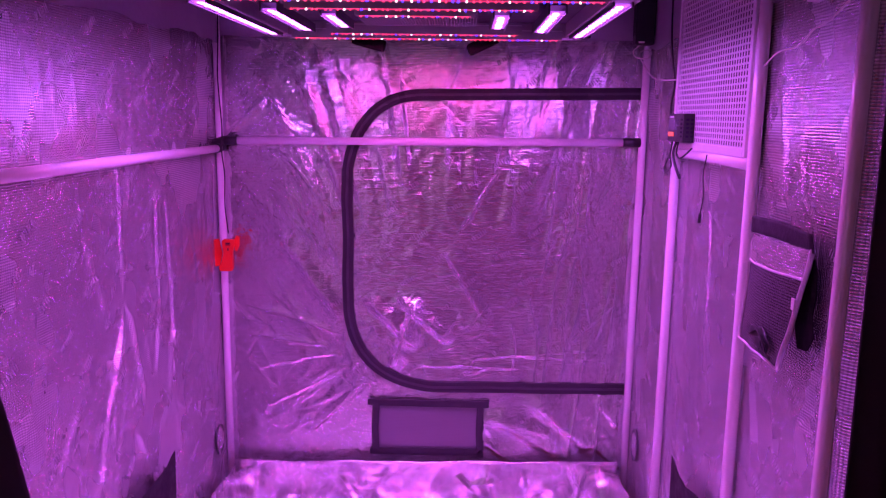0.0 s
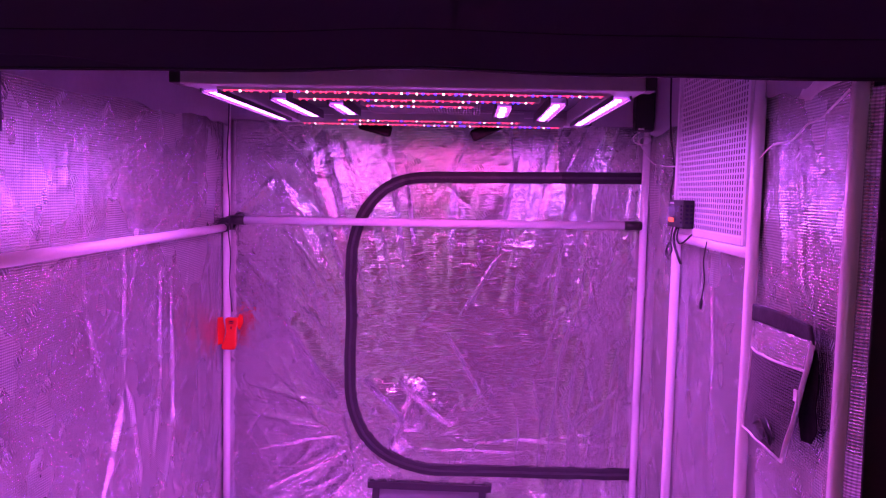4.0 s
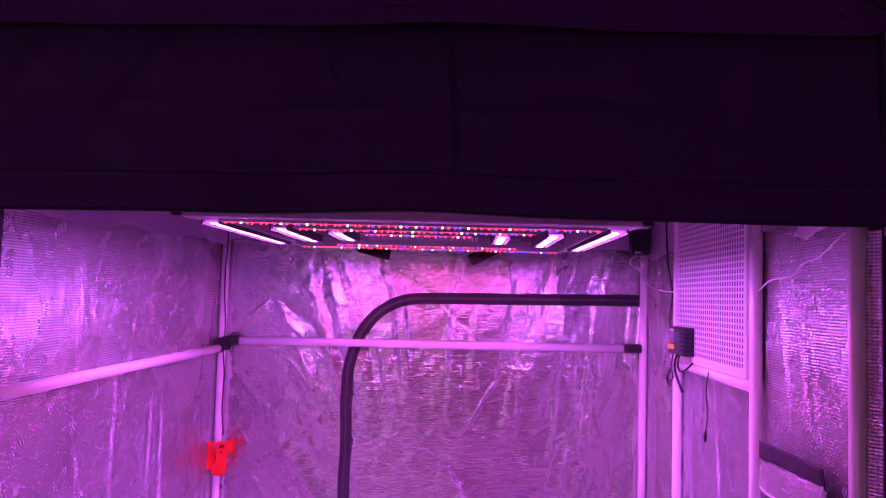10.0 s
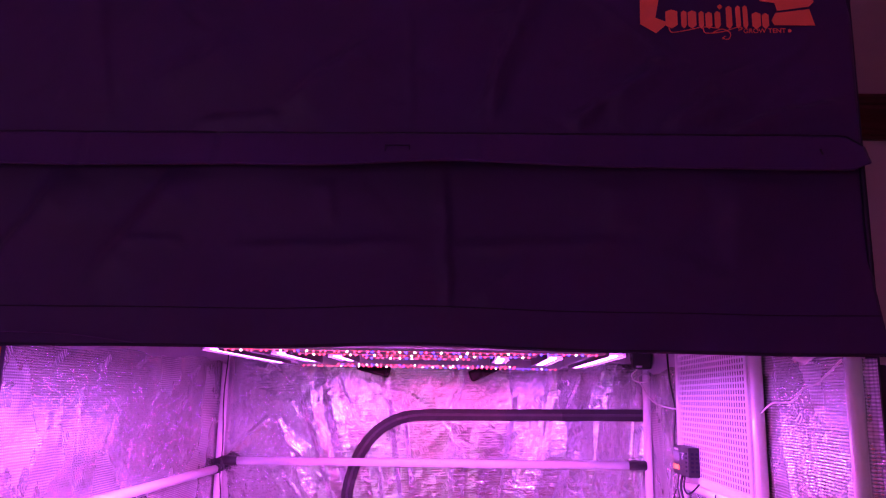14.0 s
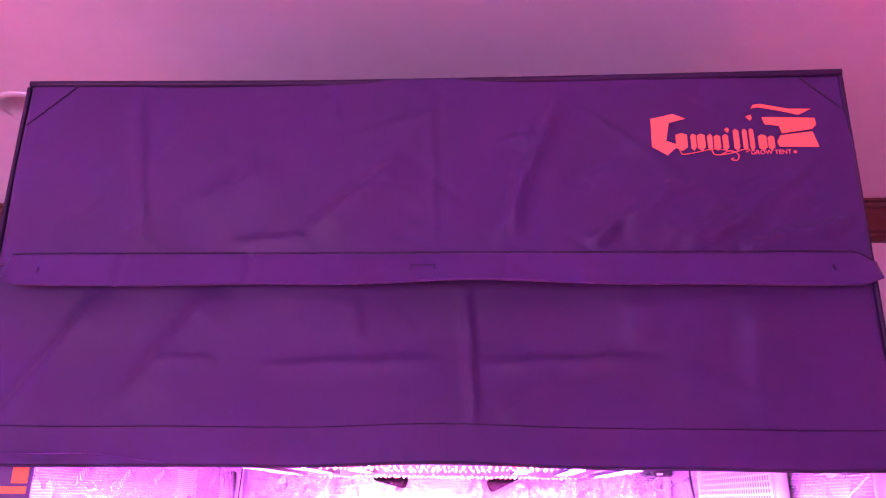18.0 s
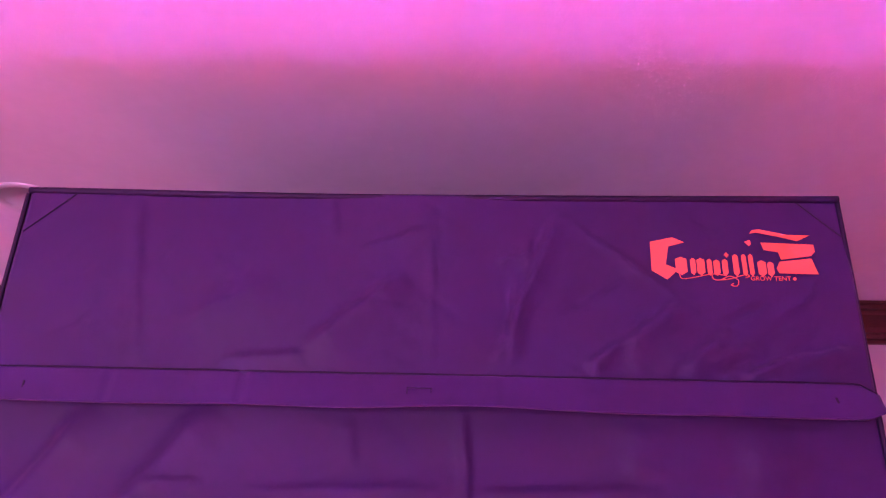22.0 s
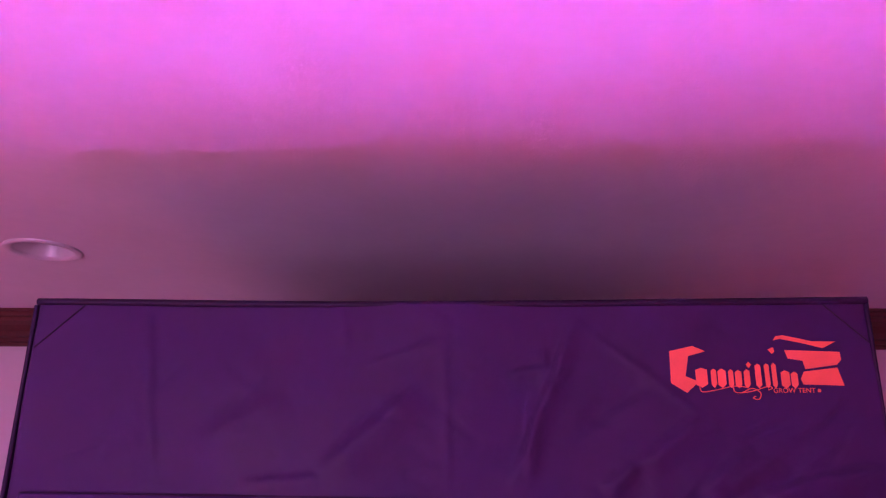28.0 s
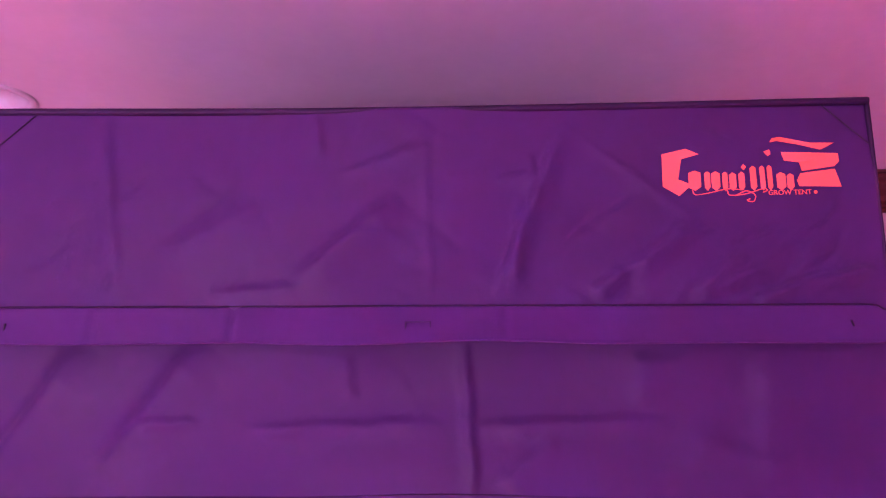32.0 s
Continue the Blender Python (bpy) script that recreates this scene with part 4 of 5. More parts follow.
# flap window with hook tape border, low on the back wall
vent_window = sheet("vent_window", lambda x, z: (x, lining_back(x, z)[1] * 0.15 + 0.85 * 1.522 - 0.004, z), -0.20, 0.205, 0.24, 0.435, 30, 20, M_DIM_FOIL, tent, "taped silver vent window", thick=0.002)
for path, w in ((((-0.222, 0.434), (0.0, 0.433), (0.232, 0.433)), 0.025), (((-0.214, 0.240), (0.0, 0.240), (0.214, 0.244)), 0.026),
                (((-0.190, 0.425), (-0.195, 0.33), (-0.190, 0.235)), 0.026), (((0.201, 0.425), (0.198, 0.33), (0.203, 0.222)), 0.026)):
    p = np.array(path)
    dense = [tuple(p[0] + (p[1] - p[0]) * k / 8) for k in range(8)] + [tuple(p[1] + (p[2] - p[1]) * k / 8) for k in range(9)]
    ribbon(dense, w, lambda x, z, lift: (x, 1.512 - lift + 0 * x, z), 0.0, M_TAPE, "hook_tape", vent_window, 0.004, "black hook tape strip")


# spill tray on the floor
def tray_floor(x, y):
    # unseen front part rises, added to shift the light mirrored onto the ceiling
    return x, y, 0.012 + 0.10 * np.clip(0.66 - y, 0, 1) + np.clip((y - 0.66) / 0.4, 0, 1) * (0.06 * ridge(x / 0.13, y / 0.13, 71, 2.5) + 0.012 * ridge(x / 0.05, y / 0.05, 72, 2))


tray = thing("spill_tray", "crumpled silver waterproof tray lining the tent floor", "floor tray", (0, 0, 0))
sheet("tray_base", tray_floor, -0.72, 0.72, 0.06, 1.485, 110, 110, M_MYLAR_TRAY, tray)
sheet("tray_wall", lambda x, z: (x, 1.482 - creases(x, z, 73, 30, (-0.7, 0.7, 0.0, 0.2), (60, 120, 90, 20), 0.2, 0.008, 0.010) - 0.012 * vnoise(x / 0.2, z / 0.2, 74), z * (0.197 + 0.028 * (x + 0.7) / 1.4 + 0.008 * vnoise(x / 0.12, x * 0, 75)) / 0.2),
      -0.70, 0.715, 0.0, 0.2, 200, 40, M_MYLAR_TRAY, tray, thick=0.003)
for sx in (-1, 1):
    sheet("tray_wall", lambda y, z: (sx * (0.722 - creases(y, z, 76, 30, (0.0, 1.5, 0.0, 0.2), (60, 120, 90, 20), 0.2, 0.008, 0.010) - 0.012 * vnoise(y / 0.2, z / 0.2, 77)), y, z * (1 + 0.06 * vnoise(y / 0.1, y * 0, 78))),
          0.06, 1.47, 0.0, 0.19, 160, 30, M_MYLAR_TRAY, tray, thick=0.003)
xs = np.linspace(-0.70, 0.715, 60)
part("tray_rim", tube([(x, 1.474 - 0.004 * math.sin(x * 30), 0.199 + 0.028 * (x + 0.7) / 1.4 + 0.004 * math.sin(x * 17)) for x in xs], 0.0032, 6), M_MYLAR_TRAY, tray, "", True)
for sx in (-1, 1):
    z0 = 0.20 if sx < 0 else 0.225
    part("tray_corner", lathe([(0.078, -0.17), (0.074, -0.07), (0.060, -0.028), (0.036, -0.008), (0.001, 0.0)], (sx * 0.655, 1.415, z0), 24), M_MYLAR, tray, "", True)


# side ports and side vent flaps
def port(sx, y, z):
    place = lining_left if sx < 0 else lining_right
    base = lathe([(0.041, 0.0), (0.0425, 0.004), (0.0445, 0.004), (0.046, 0.0)], (0, 0, 0), 24)
    bmesh.ops.transform(base, matrix=Matrix.Translation((sx * 0.752, y, z)) @ pose(0, 0, 0, 0, -90 * sx, 0) @ Matrix.Diagonal((1.25, 0.95, 1, 1)), verts=base.verts)
    ring = part("cable_port", base, M_MESH, tent, "small round cable port with gathered silver sleeve", True)
    c = bmesh.new()
    bmesh.ops.create_icosphere(c, subdivisions=4, radius=0.038)
    for v in c.verts:
        v.co *= 1 + 0.22 * noise.noise(v.co * 70)
        v.co = Vector((sx * 0.752 + v.co.x * 0.22, y + v.co.y * 0.92, z + v.co.z * 1.2))
    part("sleeve", c, M_MYLAR, ring, "", True)


port(-1, 1.405, 0.318)
port(1, 1.385, 0.342)

for sx, yt, zt in ((-1, 0.905, 0.485), (1, 0.825, 0.545)):
    out = [(yt + 0.012, zt + 0.012), (yt - 0.014, zt + 0.006), (yt - 0.05, zt - 0.008), (yt - 0.12, zt - 0.012), (yt - 0.22, zt + (-0.012 if sx < 0 else 0.012)), (yt - 0.32, zt - 0.01), (yt - 0.32, zt - 0.28), (yt + 0.0, zt - 0.28)]
    part("vent_flap", prism(out, lambda u, v, lift: (sx * (0.728 - lift), u, v), 0.003), M_FLAP, tent, "black folded side vent flap")


# open door cloth, tied back at both front poles
def door_right(a, z):
    """Door cloth folded forward from the front pole, then curling away to the outside."""
    curl = np.clip(a - 0.6, 0, 1) ** 2
    return (0.751 + 0.045 * a + 0.20 * curl + 0.003 * np.sin(a * 9 + z * 4) + 0.012 * a * np.clip(1.25 - z, 0, 1.2),
            0.022 - 0.090 * a + 0.12 * curl + 0.008 * (vnoise(a * 3, z / 0.2, 81) - 0.5), z)


door = thing("tent_door", "rolled-back tent door, silver inside and black outside", "tent door", (0, 0, 0))
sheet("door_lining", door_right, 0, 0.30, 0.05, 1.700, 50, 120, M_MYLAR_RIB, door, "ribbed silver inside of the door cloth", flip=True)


def door_outer(a, z):
    w = 0.045 + 0.12 * np.clip((1.66 - z) / 0.35, 0, 1)
    return 0.7615 + 0.010 * np.clip(1.25 - z, 0, 1) + w * a, -0.014 + 0.03 * np.sin(a * 9 + z * 2) * a * np.clip((1.66 - z) / 0.4, 0, 1) + 0.05 * a, z


sheet("door_cloth", door_outer, 0, 1, 0.05, 1.69, 40, 60, M_TAPE, door, "black nylon outside of the door cloth", thick=0.003)
door2 = thing("tent_door", "hanging lower part of the tent door, black with silver inside", "tent door", (0, 0, 0))


def door_left(a, z):
    edge = np.minimum(-0.655 + (1.03 - z) * 0.235, -0.52)
    return -0.90 + (edge + 0.90) * a, -0.015 + 0.012 * np.sin(a * 14 + z * 6) - 0.02 * (1 - a), z


sheet("door_cloth", door_left, 0, 1, 0.05, 1.40, 50, 60, M_TAPE, door2, "black nylon outside of the door cloth", thick=0.003)
sheet("door_lining", lambda a, z: (door_left(a, z)[0] - 0.004, door_left(a, z)[1] + 0.006, z), 0, 1, 0.05, 1.40, 50, 60, M_MYLAR_RIB, door2, "ribbed silver inside of the door cloth", flip=True)

# unseen sheet, sloped to bounce the LED light up at the ceiling
bounce_cloth = thing("tent_door", "unseen silver door cloth assumed on the floor, tilted to bounce light up", "tent door", (0, 0, 0))
sheet("door_lining", lambda x, y: (x, y, 0.012 + np.clip(-y - 0.02, 0, 1) * (0.36 + 0.08 * ridge(x / 0.14, y / 0.2, 83, 1.3))), -0.74, 0.74, -0.33, -0.012, 120, 50, M_BOUNCE, bounce_cloth, "dull silver sheet that bounces light at the ceiling", thick=0.003)
part("cloth_roll", tube([(-0.73, -0.285, 0.046), (0.73, -0.285, 0.046)], 0.046, 20), M_TAPE, bounce_cloth, "black roll added to hold up the bounce cloth", True)

# ---- the LED grow light hanging in the tent ----
LX, LY, LZ = LIGHT_AT
light = thing("led_grow_light", "square LED grow light with three nested rings of glowing strips", "grow light", (LX, LY, LZ))


def lbox(name, size, c, material, label="", bevel=0.002, parent=None):
    return part(name, box(size, c, bevel), material, parent or light, label)


lbox("front_bar", (0.93, 0.05, 0.044), (0, -0.405, 0.024), M_ALU, "grey painted metal bar", 0.004)
lbox("back_bar", (0.93, 0.05, 0.044), (0, 0.405, 0.024), M_ALU, "grey painted metal bar", 0.004)
for sx in (-1, 1):
    lbox("side_bar", (0.06, 0.76, 0.04), (sx * 0.440, 0, 0.026), M_ALU, "grey painted metal bar", 0.003)
    for sy in (-1, 1):
        lbox("end_cap", (0.022, 0.054, 0.040), (sx * 0.475, sy * 0.405, 0.024), M_BLACK, "black plastic end cap", 0.003)
lbox("top_plate", (0.86, 0.76, 0.006), (0, 0, 0.048), M_DARKALU, "dark metal top plate")
for k, (off, half, rows) in enumerate(((0.436, 0.325, 56), (0.318, 0.205, 38), (0.200, 0.125, 19))):
    for sx in (-1, 1):
        housing = bmesh.new()
        w0, w1 = 0.021, 0.017
        for x0, x1, z0, z1 in ((-w0, -w1, -0.004, 0.014), (w1, w0, -0.004, 0.014)):
            box((x1 - x0, half * 2 + 0.02, z1 - z0), ((x0 + x1) / 2, 0, (z0 + z1) / 2), into=housing)
        box((w0 * 2, half * 2 + 0.02, 0.004), (0, 0, 0.016), into=housing)
        h = part("strip_housing", housing, M_DARKALU, light, "dark metal channel round a light strip")
        h.location = (sx * off, 0, 0)
        part("strip_board", box((0.032, half * 2, 0.003), (0, 0, 0.002)), M_BOARD, h, "LED board, its pink lighting set as a glow")
        cells, n = bmesh.new(), round((half * 2 - 0.02) / 0.0165)
        for i in range(n):
            box((0.012 + 0.003 * (i % 2), 0.0115, 0.002), (0.002 * (i % 3 - 1), (i + 0.5 - n / 2) * 0.0165, -0.0005), into=cells)
        part("light_strip", cells, M_STRIP, h, "glowing white-pink row of LEDs")
    rx = (0.390, 0.262, 0.128)[k]
    ry = (0.383, 0.255, 0.142)[k]
    for sy in (-1, 1) if k < 2 else (-1,):
        row = lbox("led_row", (rx * 2 + 0.02, 0.024, 0.003), (0, sy * ry, 0.022), M_LENS, "narrow board with red, white and blue diodes", 0)
        for side in (-1, 1):
            lbox("row_lip", (rx * 2 + 0.02, 0.003, 0.024), (0, sy * ry + side * 0.0125, 0.0085), M_ALU, "", 0, row)
        lbox("red_trace", (rx * 2, 0.006, 0.002), (0, sy * ry, -0.002), M_ROWGLOW, "", 0, row)
        rng = random.Random(k * 2 + sy)
        for i in range(rows):
            x = -rx + 2 * rx * (i + 0.5 + rng.uniform(-0.25, 0.25)) / rows
            kind = rng.choice("rrb") if i % 2 else rng.choice("rwbwr")
            if kind not in TABLES:
                dome = bmesh.new()
                bmesh.ops.create_icosphere(dome, subdivisions=2, radius=0.0025)
                me = bpy.data.meshes.new("diode")
                dome.to_mesh(me)
                dome.free()
                me.materials.append({"r": M_LED_RED, "w": M_LED_WHITE, "b": M_LED_BLUE}[kind])
                TABLES[kind] = me
            d = put("diode", TABLES[kind], row)
            d.location = (x, sy * ry - 0.006, -0.005)
sink = lbox("heat_sink", (0.30, 0.20, 0.012), (0, 0.045, 0.034), M_DARKALU, "finned metal heat sink")
fin = bpy.data.meshes.new("fin")
fb = box((0.0022, 0.19, 0.022), (0, 0, 0))
fb.to_mesh(fin)
fb.free()
fin.materials.append(M_ALU)
for k in range(42):
    f = put("fin", fin, sink)
    f.location = (-0.1435 + 0.007 * k, 0.045, 0.017)
lbox("driver", (0.225, 0.16, 0.034), (0.012, -0.345, 0.068), M_ALU, "flat grey driver box", 0.004)
lbox("sticker", (0.046, 0.002, 0.024), (0.096, -0.4262, 0.068), M_STICKER, "small pink sticker", 0)
for bx, bw in ((-0.055, 0.018), (-0.025, 0.034), (0.022, 0.05)):
    lbox("print_bar", (bw, 0.002, 0.005), (bx, -0.4262, 0.070), M_PAPER, "", 0)
part("supply_cord", tube(curve_points([(0.34, -0.39, 0.05), (0.37, -0.385, 0.075), (0.41, -0.38, 0.07), (0.46, -0.37, 0.055), (0.52, -0.2, 0.07), (0.60, 0.2, 0.12), (0.68, 0.62, 0.17)], 48), 0.004, 7), M_RUBBER, light, "black supply cord", True)
for sx, a in ((-1, 14), (1, -26)):
    part("mount_strap", box((0.105, 0.03, 0.036), (sx * 0.175 - LX, 0.455, -0.008), 0.008, pose(0, 0, 0, 0, a, 0)), M_VOID, light, "black padded strap")
for sx in (-1, 1):
    for sy in (-1, 1):
        part("hanger", tube([(sx * 0.40, sy * 0.40, 0.045), (sx * 0.30, sy * 0.40, 0.664)], 0.0012, 6), M_RUBBER, light, "thin black hanging cord")


# ---- fittings on the right-hand wall ----
def perforated(y0, y1, z0, z1, x, ny, nz, wy, wz, thick=0.003):
    """Sheet with ny by nz rectangular holes that go through."""
    verts, faces = [], []
    ys = [y0]
    for i in range(ny):
        c = y0 + (y1 - y0) * (i + 0.5) / ny
        ys += [c - wy / 2, c + wy / 2]
    ys.append(y1)
    zs = [z0]
    for j in range(nz):
        c = z0 + (z1 - z0) * (j + 0.5) / nz
        zs += [c - wz / 2, c + wz / 2]
    zs.append(z1)
    N = len(ys) * len(zs)
    for xx in (x, x + thick):
        verts += [(xx, y, z) for y in ys for z in zs]

    def k(i, j):
        return i * len(zs) + j
    for i in range(len(ys) - 1):
        for j in range(len(zs) - 1):
            q = [k(i, j), k(i, j + 1), k(i + 1, j + 1), k(i + 1, j)]
            if i % 2 and j % 2:
                for a, b in zip(q, q[1:] + q[:1]):
                    faces.append((a, b, b + N, a + N))
            else:
                faces.append(q)
                faces.append([t + N for t in q[::-1]])
    return verts, faces


board = thing("equipment_board", "white perforated equipment board fixed between two tent poles", "pegboard", (0, 0, 0))
v, f = perforated(0.488, 1.030, 1.435, 1.98, 0.729, 33, 39, 0.0094, 0.0092, 0.0008)
put("perforated_sheet", mesh_of("perforated_sheet", v, f, M_PEG, False), board, "white plastic sheet with rows of slots")
part("board_edge", box((0.010, 0.018, 0.58), (0.732, 0.479, 1.705), 0.002), M_PEG, board)
part("board_edge", box((0.010, 0.016, 0.58), (0.732, 1.038, 1.705), 0.002), M_PEG, board)
# sheet added behind the slots, its dark grey standing for their shade
part("slot_shade", box((0.002, 0.545, 0.545), (0.7375, 0.759, 1.7075)), M_SLOT_SHADE, board, "dark sheet added for the shade behind the slots")
part("board_lip", box((0.014, 0.56, 0.022), (0.733, 0.759, 1.424), 0.004), M_PEG, board)

controller = thing("fan_controller", "small black controller with screen and orange display on white board", "controller", (0.698, 0.927, 1.434))
part("case", box((0.032, 0.155, 0.076), (0.018, 0, 0.038), 0.003), M_BLACK, controller, "black plastic case")
part("screen", box((0.002, 0.062, 0.026), (0.0015, 0.035, 0.047)), M_SCREEN, controller, "grey display screen")
part("orange_display", box((0.002, 0.056, 0.012), (0.0015, 0.042, 0.020)), M_ORANGE, controller, "glowing orange display")
part("print_bar", box((0.001, 0.04, 0.004), (0.0018, 0.040, 0.067)), M_PAPER, controller)
for i, (y, z) in enumerate(((-0.012, 0.058), (-0.03, 0.058), (-0.012, 0.046), (-0.03, 0.046), (-0.021, 0.052), (-0.012, 0.034), (-0.012, 0.022))):
    part("button", box((0.003, 0.009, 0.005), (0.0012, y, z), 0.001), M_SCREEN, controller)
for j in range(5):
    for i in range(2):
        part("vent_slot", box((0.008, 0.002, 0.006), (0.012 + i * 0.012, -0.0775, 0.016 + j * 0.011)), M_SEAM, controller)
    part("vent_slot", box((0.002, 0.012, 0.005), (0.0015, -0.058, 0.016 + j * 0.011)), M_SEAM, controller)


def cable(name, ctrl, r, material, label, n=48):
    return tagged(part(name, tube(curve_points(ctrl, n), r, 7), material, None, label, True), category="cable")


cable("power_cable", [(0.722, 1.13, 2.0), (0.73, 1.15, 1.80), (0.728, 1.12, 1.70), (0.734, 1.09, 1.60), (0.735, 1.12, 1.53), (0.732, 1.08, 1.47), (0.728, 1.02, 1.455), (0.722, 1.004, 1.45)], 0.0028, M_RUBBER, "thin black cable hanging down beside the white board")
cable("looped_cable", [(0.712, 0.99, 1.436), (0.715, 1.02, 1.40), (0.725, 1.07, 1.385), (0.725, 1.10, 1.36), (0.722, 1.06, 1.345), (0.722, 1.03, 1.365), (0.722, 1.06, 1.385), (0.720, 1.09, 1.35), (0.719, 1.05, 1.335)], 0.0022, M_RUBBER, "small loop of black cable under the controller")
cable("plug_cable", [(0.712, 0.95, 1.436), (0.705, 0.95, 1.41), (0.703, 0.935, 1.385), (0.706, 0.905, 1.355), (0.712, 0.895, 1.335)], 0.0038, M_RUBBER, "short black cable with plug under the controller")
cable("plug_cable", [(0.712, 0.93, 1.436), (0.705, 0.92, 1.405), (0.703, 0.885, 1.392), (0.707, 0.85, 1.40), (0.720, 0.83, 1.42)], 0.0026, M_RUBBER, "short black cable curving up to the board")
lead = thing("sensor_lead", "thin black lead with a small plug hanging below the board", "cable", (0.720, 0.70, 1.40))
part("wire", tube(curve_points([(0.0, 0, 0.01), (-0.002, 0.012, -0.04), (0.0, 0.005, -0.09), (-0.002, 0.015, -0.14)], 24), 0.0017, 6), M_RUBBER, lead, "", True)
part("plug", tube([(-0.002, 0.015, -0.138), (-0.002, 0.018, -0.162)], 0.0042, 8), M_RUBBER, lead, "black plug", True)

driver = thing("power_adapter", "black power adapter box hanging in the tent corner", "power adapter", (0.712, 1.43, 1.735))
part("case", box((0.062, 0.05, 0.20), (0, 0, 0.10), 0.006), M_BLACK, driver, "black plastic case")
part("label_bar", box((0.02, 0.001, 0.006), (-0.012, -0.0258, 0.008)), M_PAPER, driver)
for i in range(6):
    part("fin", box((0.064, 0.004, 0.16), (0, -0.02 + 0.008 * i, 0.11)), M_BLACK, driver)
cable("tie_string", [(0.70, 1.43, 1.735), (0.678, 1.425, 1.715), (0.69, 1.42, 1.695), (0.725, 1.42, 1.692), (0.74, 1.425, 1.71), (0.722, 1.43, 1.72), (0.700, 1.43, 1.705), (0.715, 1.40, 1.665), (0.728, 1.33, 1.625), (0.732, 1.2, 1.612), (0.732, 1.06, 1.607)], 0.0021, M_STRING, "white string looped below the adapter", 60)
cable("tie_string", [(0.744, 0.44, 1.608), (0.738, 0.36, 1.628), (0.735, 0.26, 1.632), (0.738, 0.21, 1.655), (0.738, 0.15, 1.665), (0.74, 0.06, 1.70)], 0.0018, M_STRING, "thin white string along the silver side lining", 40)
cable("corner_cable", [(-0.730, 1.478, 2.2), (-0.728, 1.475, 1.8), (-0.734, 1.472, 1.62), (-0.726, 1.474, 1.45), (-0.728, 1.47, 1.36), (-0.722, 1.474, 1.28), (-0.724, 1.472, 1.17), (-0.716, 1.474, 1.07)], 0.0022, M_RUBBER, "thin black cable running down the corner pole", 60)

cloth = sheet("cloth_scrap", lambda a, b: (0.742 - 0.012 * b - 0.01 * np.sin(a * 5), 0.065 + 0.19 * a, 1.742 - 0.045 * b * (1 - 0.7 * np.abs(a - 0.6)) + 0 * a), 0, 1, 0, 1, 16, 8, M_PAPER, None, "scrap of pale cloth tucked above the side lining", thick=0.002)
tagged(cloth, category="cloth")

# mesh pocket hung on the right-hand wall
pocket = thing("mesh_pocket", "mesh storage pocket with silver border hung from a black strap", "storage pocket", (0, 0, 0))


def pouch(a, b):
    """a along the wall from far (0) to near (1), b from the top (0) down."""
    y = 0.395 - 0.275 * a + b * (0.03 + 0.02 * a)
    z = 1.262 + 0.012 * a - b * 0.235 + 0.0 * a
    x = 0.738 - 0.02 * np.sin(a * math.pi) * np.sin(b * math.pi * 0.9 + 0.2) - 0.022 * a * b - 0.004 * vnoise(a * 5, b * 6, 91)
    return x, y, z


sheet("mesh_panel", pouch, 0, 1, 0.2, 1, 40, 40, M_NET, pocket, "dark fine mesh panel", thick=0.002)
sheet("top_band", lambda a, b: (pouch(a, b)[0] - 0.002, pouch(a, b)[1], pouch(a, b)[2]), 0, 1, 0.0, 0.24, 40, 12, M_MYLAR_RIB, pocket, "silver top band", thick=0.002)
edge = [(0.0, t) for t in np.linspace(0.05, 1, 14)] + [(t, 1.0) for t in np.linspace(0.06, 1, 16)] + [(1.0, t) for t in np.linspace(0.94, 0.0, 14)]
part("border", tube([[float(q) for q in np.array(pouch(np.array(a), np.array(b))) - np.array((0.002, 0, 0))] for a, b in edge], 0.0048, 8, flat=0.5), M_BINDING, pocket, "stitched silver border", True)
part("band_seam", tube([[float(q) for q in np.array(pouch(np.array(a), np.array(0.24))) - np.array((0.003, 0, 0))] for a in np.linspace(0, 1, 20)], 0.0028, 6), M_BINDING, pocket, "", True)
sheet("strap", lambda a, b: (0.736 - 0.018 * np.clip(a - 0.6, 0, 1) * (1 - b) - 0.006 * np.sin(a * 3), 0.41 - 0.295 * a, 1.297 + 0.004 * a - 0.034 * b + 0.006 * np.sin(a * 3)), 0, 1, 0, 1, 24, 6, M_TAPE, pocket, "wide black elastic strap", thick=0.003)
part("tab", box((0.003, 0.014, 0.022), (0.716, 0.138, 1.172), 0.001), M_PAPER, pocket, "small pale fabric tab")
bag = bmesh.new()
bmesh.ops.create_icosphere(bag, subdivisions=3, radius=0.036)
for q in bag.verts:
    q.co *= 1 + 0.5 * noise.noise(q.co * 45)
    q.co = Vector((0.706 + q.co.x * 0.08, 0.245 + q.co.y * 1.3, 1.078 + q.co.z * 0.6 + 0.10 * q.co.y))
part("parts_bag", bag, M_BLACK, pocket, "small dark bag of spare parts", True)
for k in range(3):
    c = [(0.702 + 0.002 * k, 0.29 - 0.03 * k, 1.075), (0.700, 0.25 - 0.02 * k, 1.092 - 0.01 * k), (0.698, 0.21 + 0.01 * k, 1.075 - 0.008 * k), (0.697, 0.195 - 0.01 * k, 1.058)]
    part("cord", tube(curve_points(c, 15), 0.0022, 6), M_RUBBER, pocket)
part("dark_window", prism([(0.160, 1.255), (0.127, 1.255), (0.115, 1.233), (0.112, 1.188), (0.118, 1.156), (0.106, 1.118), (0.126, 1.089), (0.165, 1.082), (0.19, 1.14)], lambda u, v, lift: (0.744 - lift, u, v), 0.002), M_VOID, tent, "black mesh vent window in the side wall")

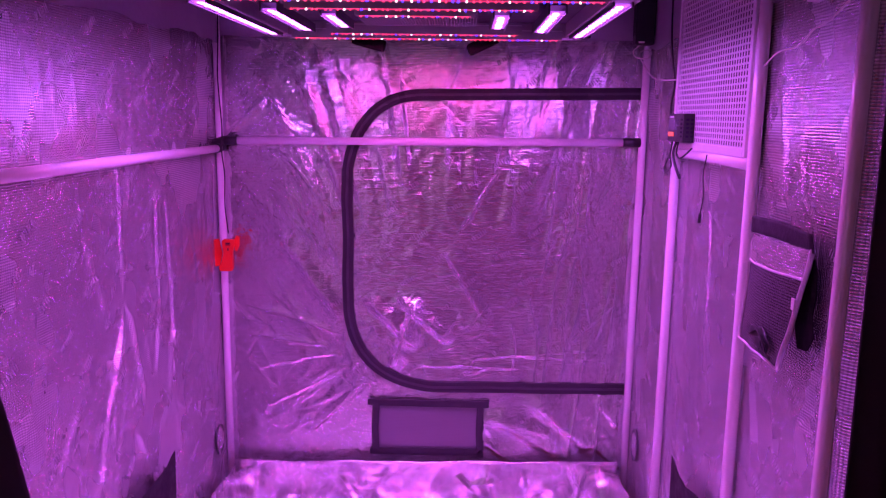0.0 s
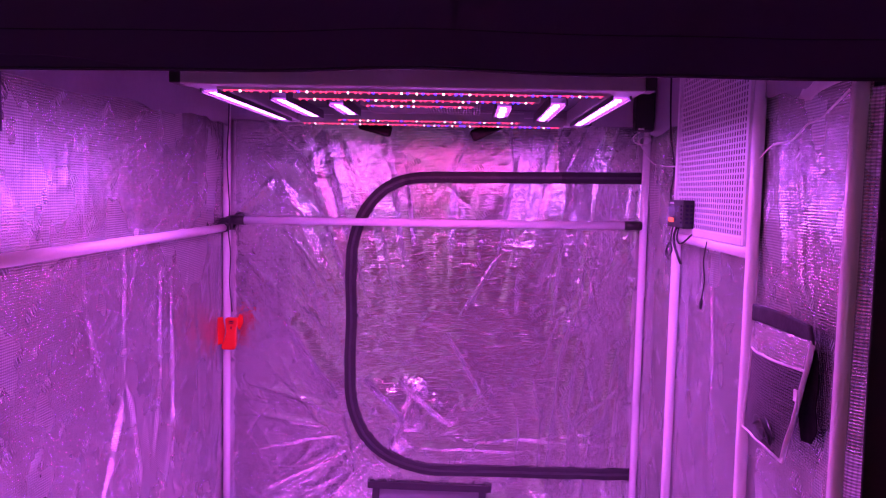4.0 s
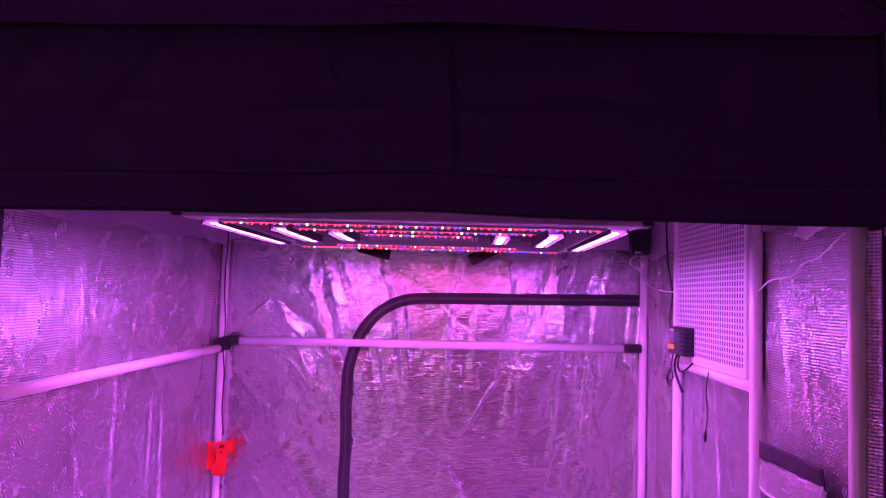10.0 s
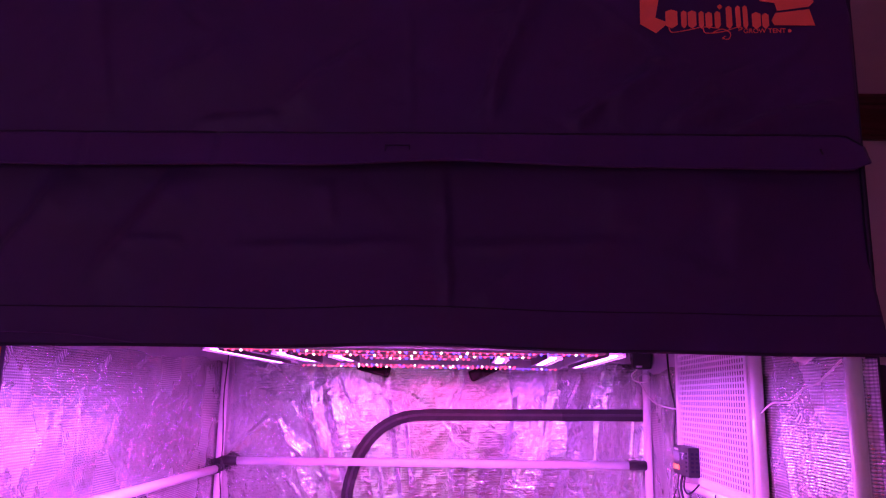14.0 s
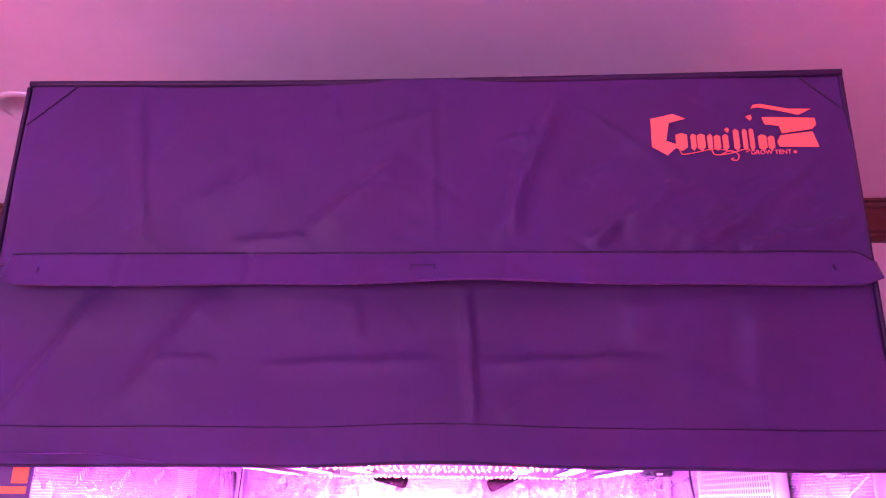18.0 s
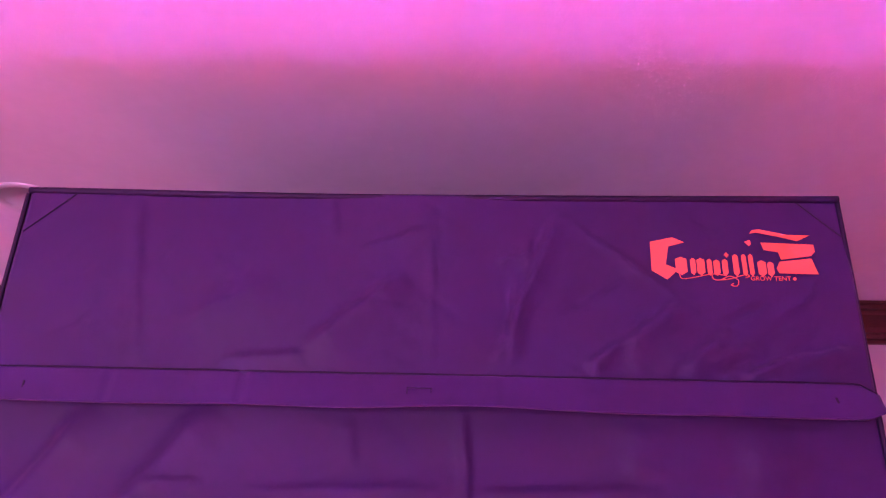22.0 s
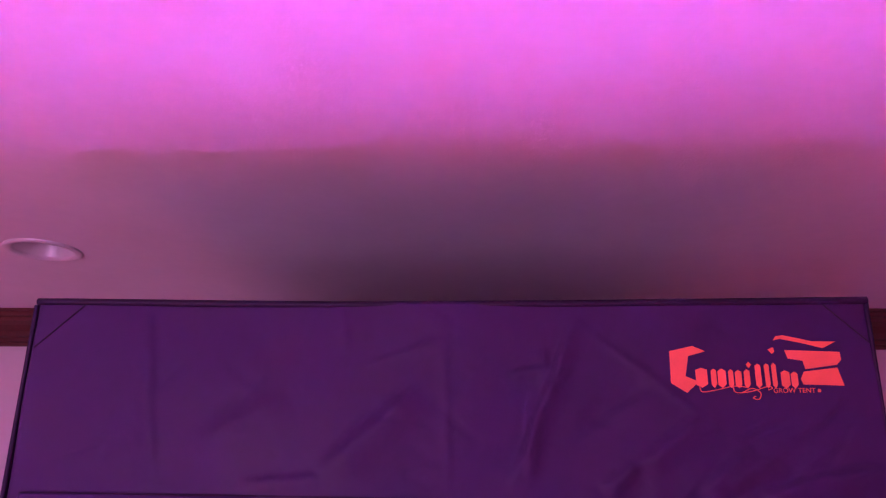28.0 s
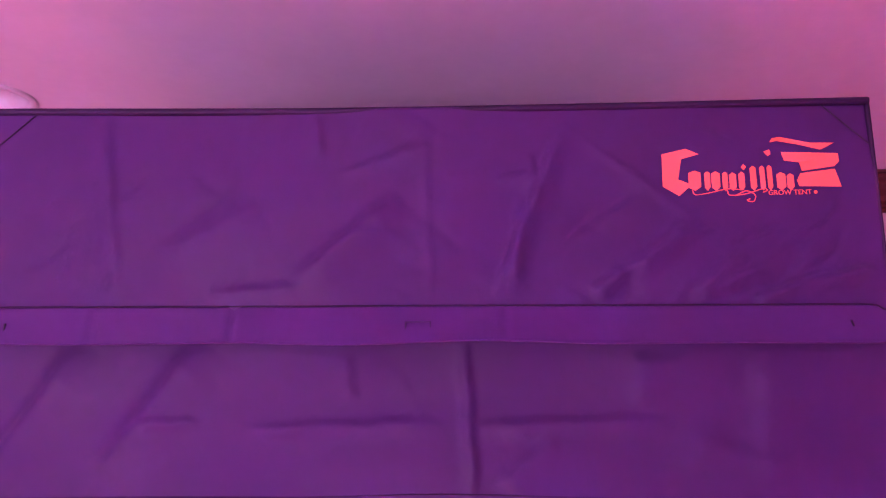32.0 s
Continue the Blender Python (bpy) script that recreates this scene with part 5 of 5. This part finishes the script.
# hang tag by the front pole
tag = thing("hang_tag", "dark card hang tag with orange print inside the door edge", "hang tag", (-0.688, 0.030, 1.604))
part("card", box((0.078, 0.002, 0.098), (0, 0, 0.049), 0.0005), M_TAGDARK, tag, "dark purple card")
part("print_block", box((0.028, 0.0012, 0.026), (0.018, -0.0014, 0.080)), M_TAGORANGE, tag, "orange printed block")
part("print_bar", box((0.064, 0.0012, 0.012), (0, -0.0014, 0.056)), M_TAGORANGE, tag)
part("print_bar", box((0.062, 0.0012, 0.010), (0.002, -0.0014, 0.034)), M_TAGORANGE, tag)
part("print_bar", box((0.05, 0.0012, 0.003), (0, -0.0014, 0.022)), M_PAPER, tag)
part("tag_cord", tube([(0, 0, 0.097), (0.0, 0.0, 0.13), (-0.01, -0.012, 0.15)], 0.001, 5), M_RUBBER, tag)

# red clip fan on the corner pole
fan = thing("clip_fan", "small bright red clip-on fan on the white corner pole", "clip fan", (-0.715, 1.462, 1.0))
body = [(-0.026, -0.062), (0.014, -0.062), (0.020, -0.055), (0.020, 0.01), (0.026, 0.03), (0.026, 0.052), (-0.012, 0.052), (-0.016, 0.045), (-0.012, 0.0), (-0.020, -0.03), (-0.030, -0.05)]
b = prism(body, lambda u, v, lift: (u, -lift, v), 0.022)
bmesh.ops.bevel(b, geom=list(b.edges), offset=0.002, segments=1, affect="EDGES")
part("clip_body", b, M_RED, fan, "bright red plastic clip body")
part("slot", box((0.016, 0.002, 0.004), (0.006, -0.0225, 0.040)), M_SEAM, fan)
part("slot", box((0.016, 0.002, 0.003), (0.006, -0.0225, 0.034)), M_SEAM, fan)
part("dial_mark", box((0.004, 0.002, 0.008), (0.006, -0.0225, 0.018)), M_SEAM, fan)
blade = [(0.024, 0.045), (0.032, 0.066), (0.044, 0.062), (0.046, 0.036), (0.034, 0.008), (0.026, 0.012)]
part("blade", prism(blade, lambda u, v, lift: (u, -0.004 - lift - 0.1 * (u - 0.02), v), 0.002), M_RED, fan, "thin red fan blade")
blade = [(-0.030, -0.045), (-0.058, -0.05), (-0.062, 0.0), (-0.058, 0.05), (-0.030, 0.052), (-0.022, 0.0)]
part("blade", prism(blade, lambda u, v, lift: (u, 0.004 - lift + 0.6 * (u + 0.02), v), 0.0015), M_RED, fan, "thin red fan blade")
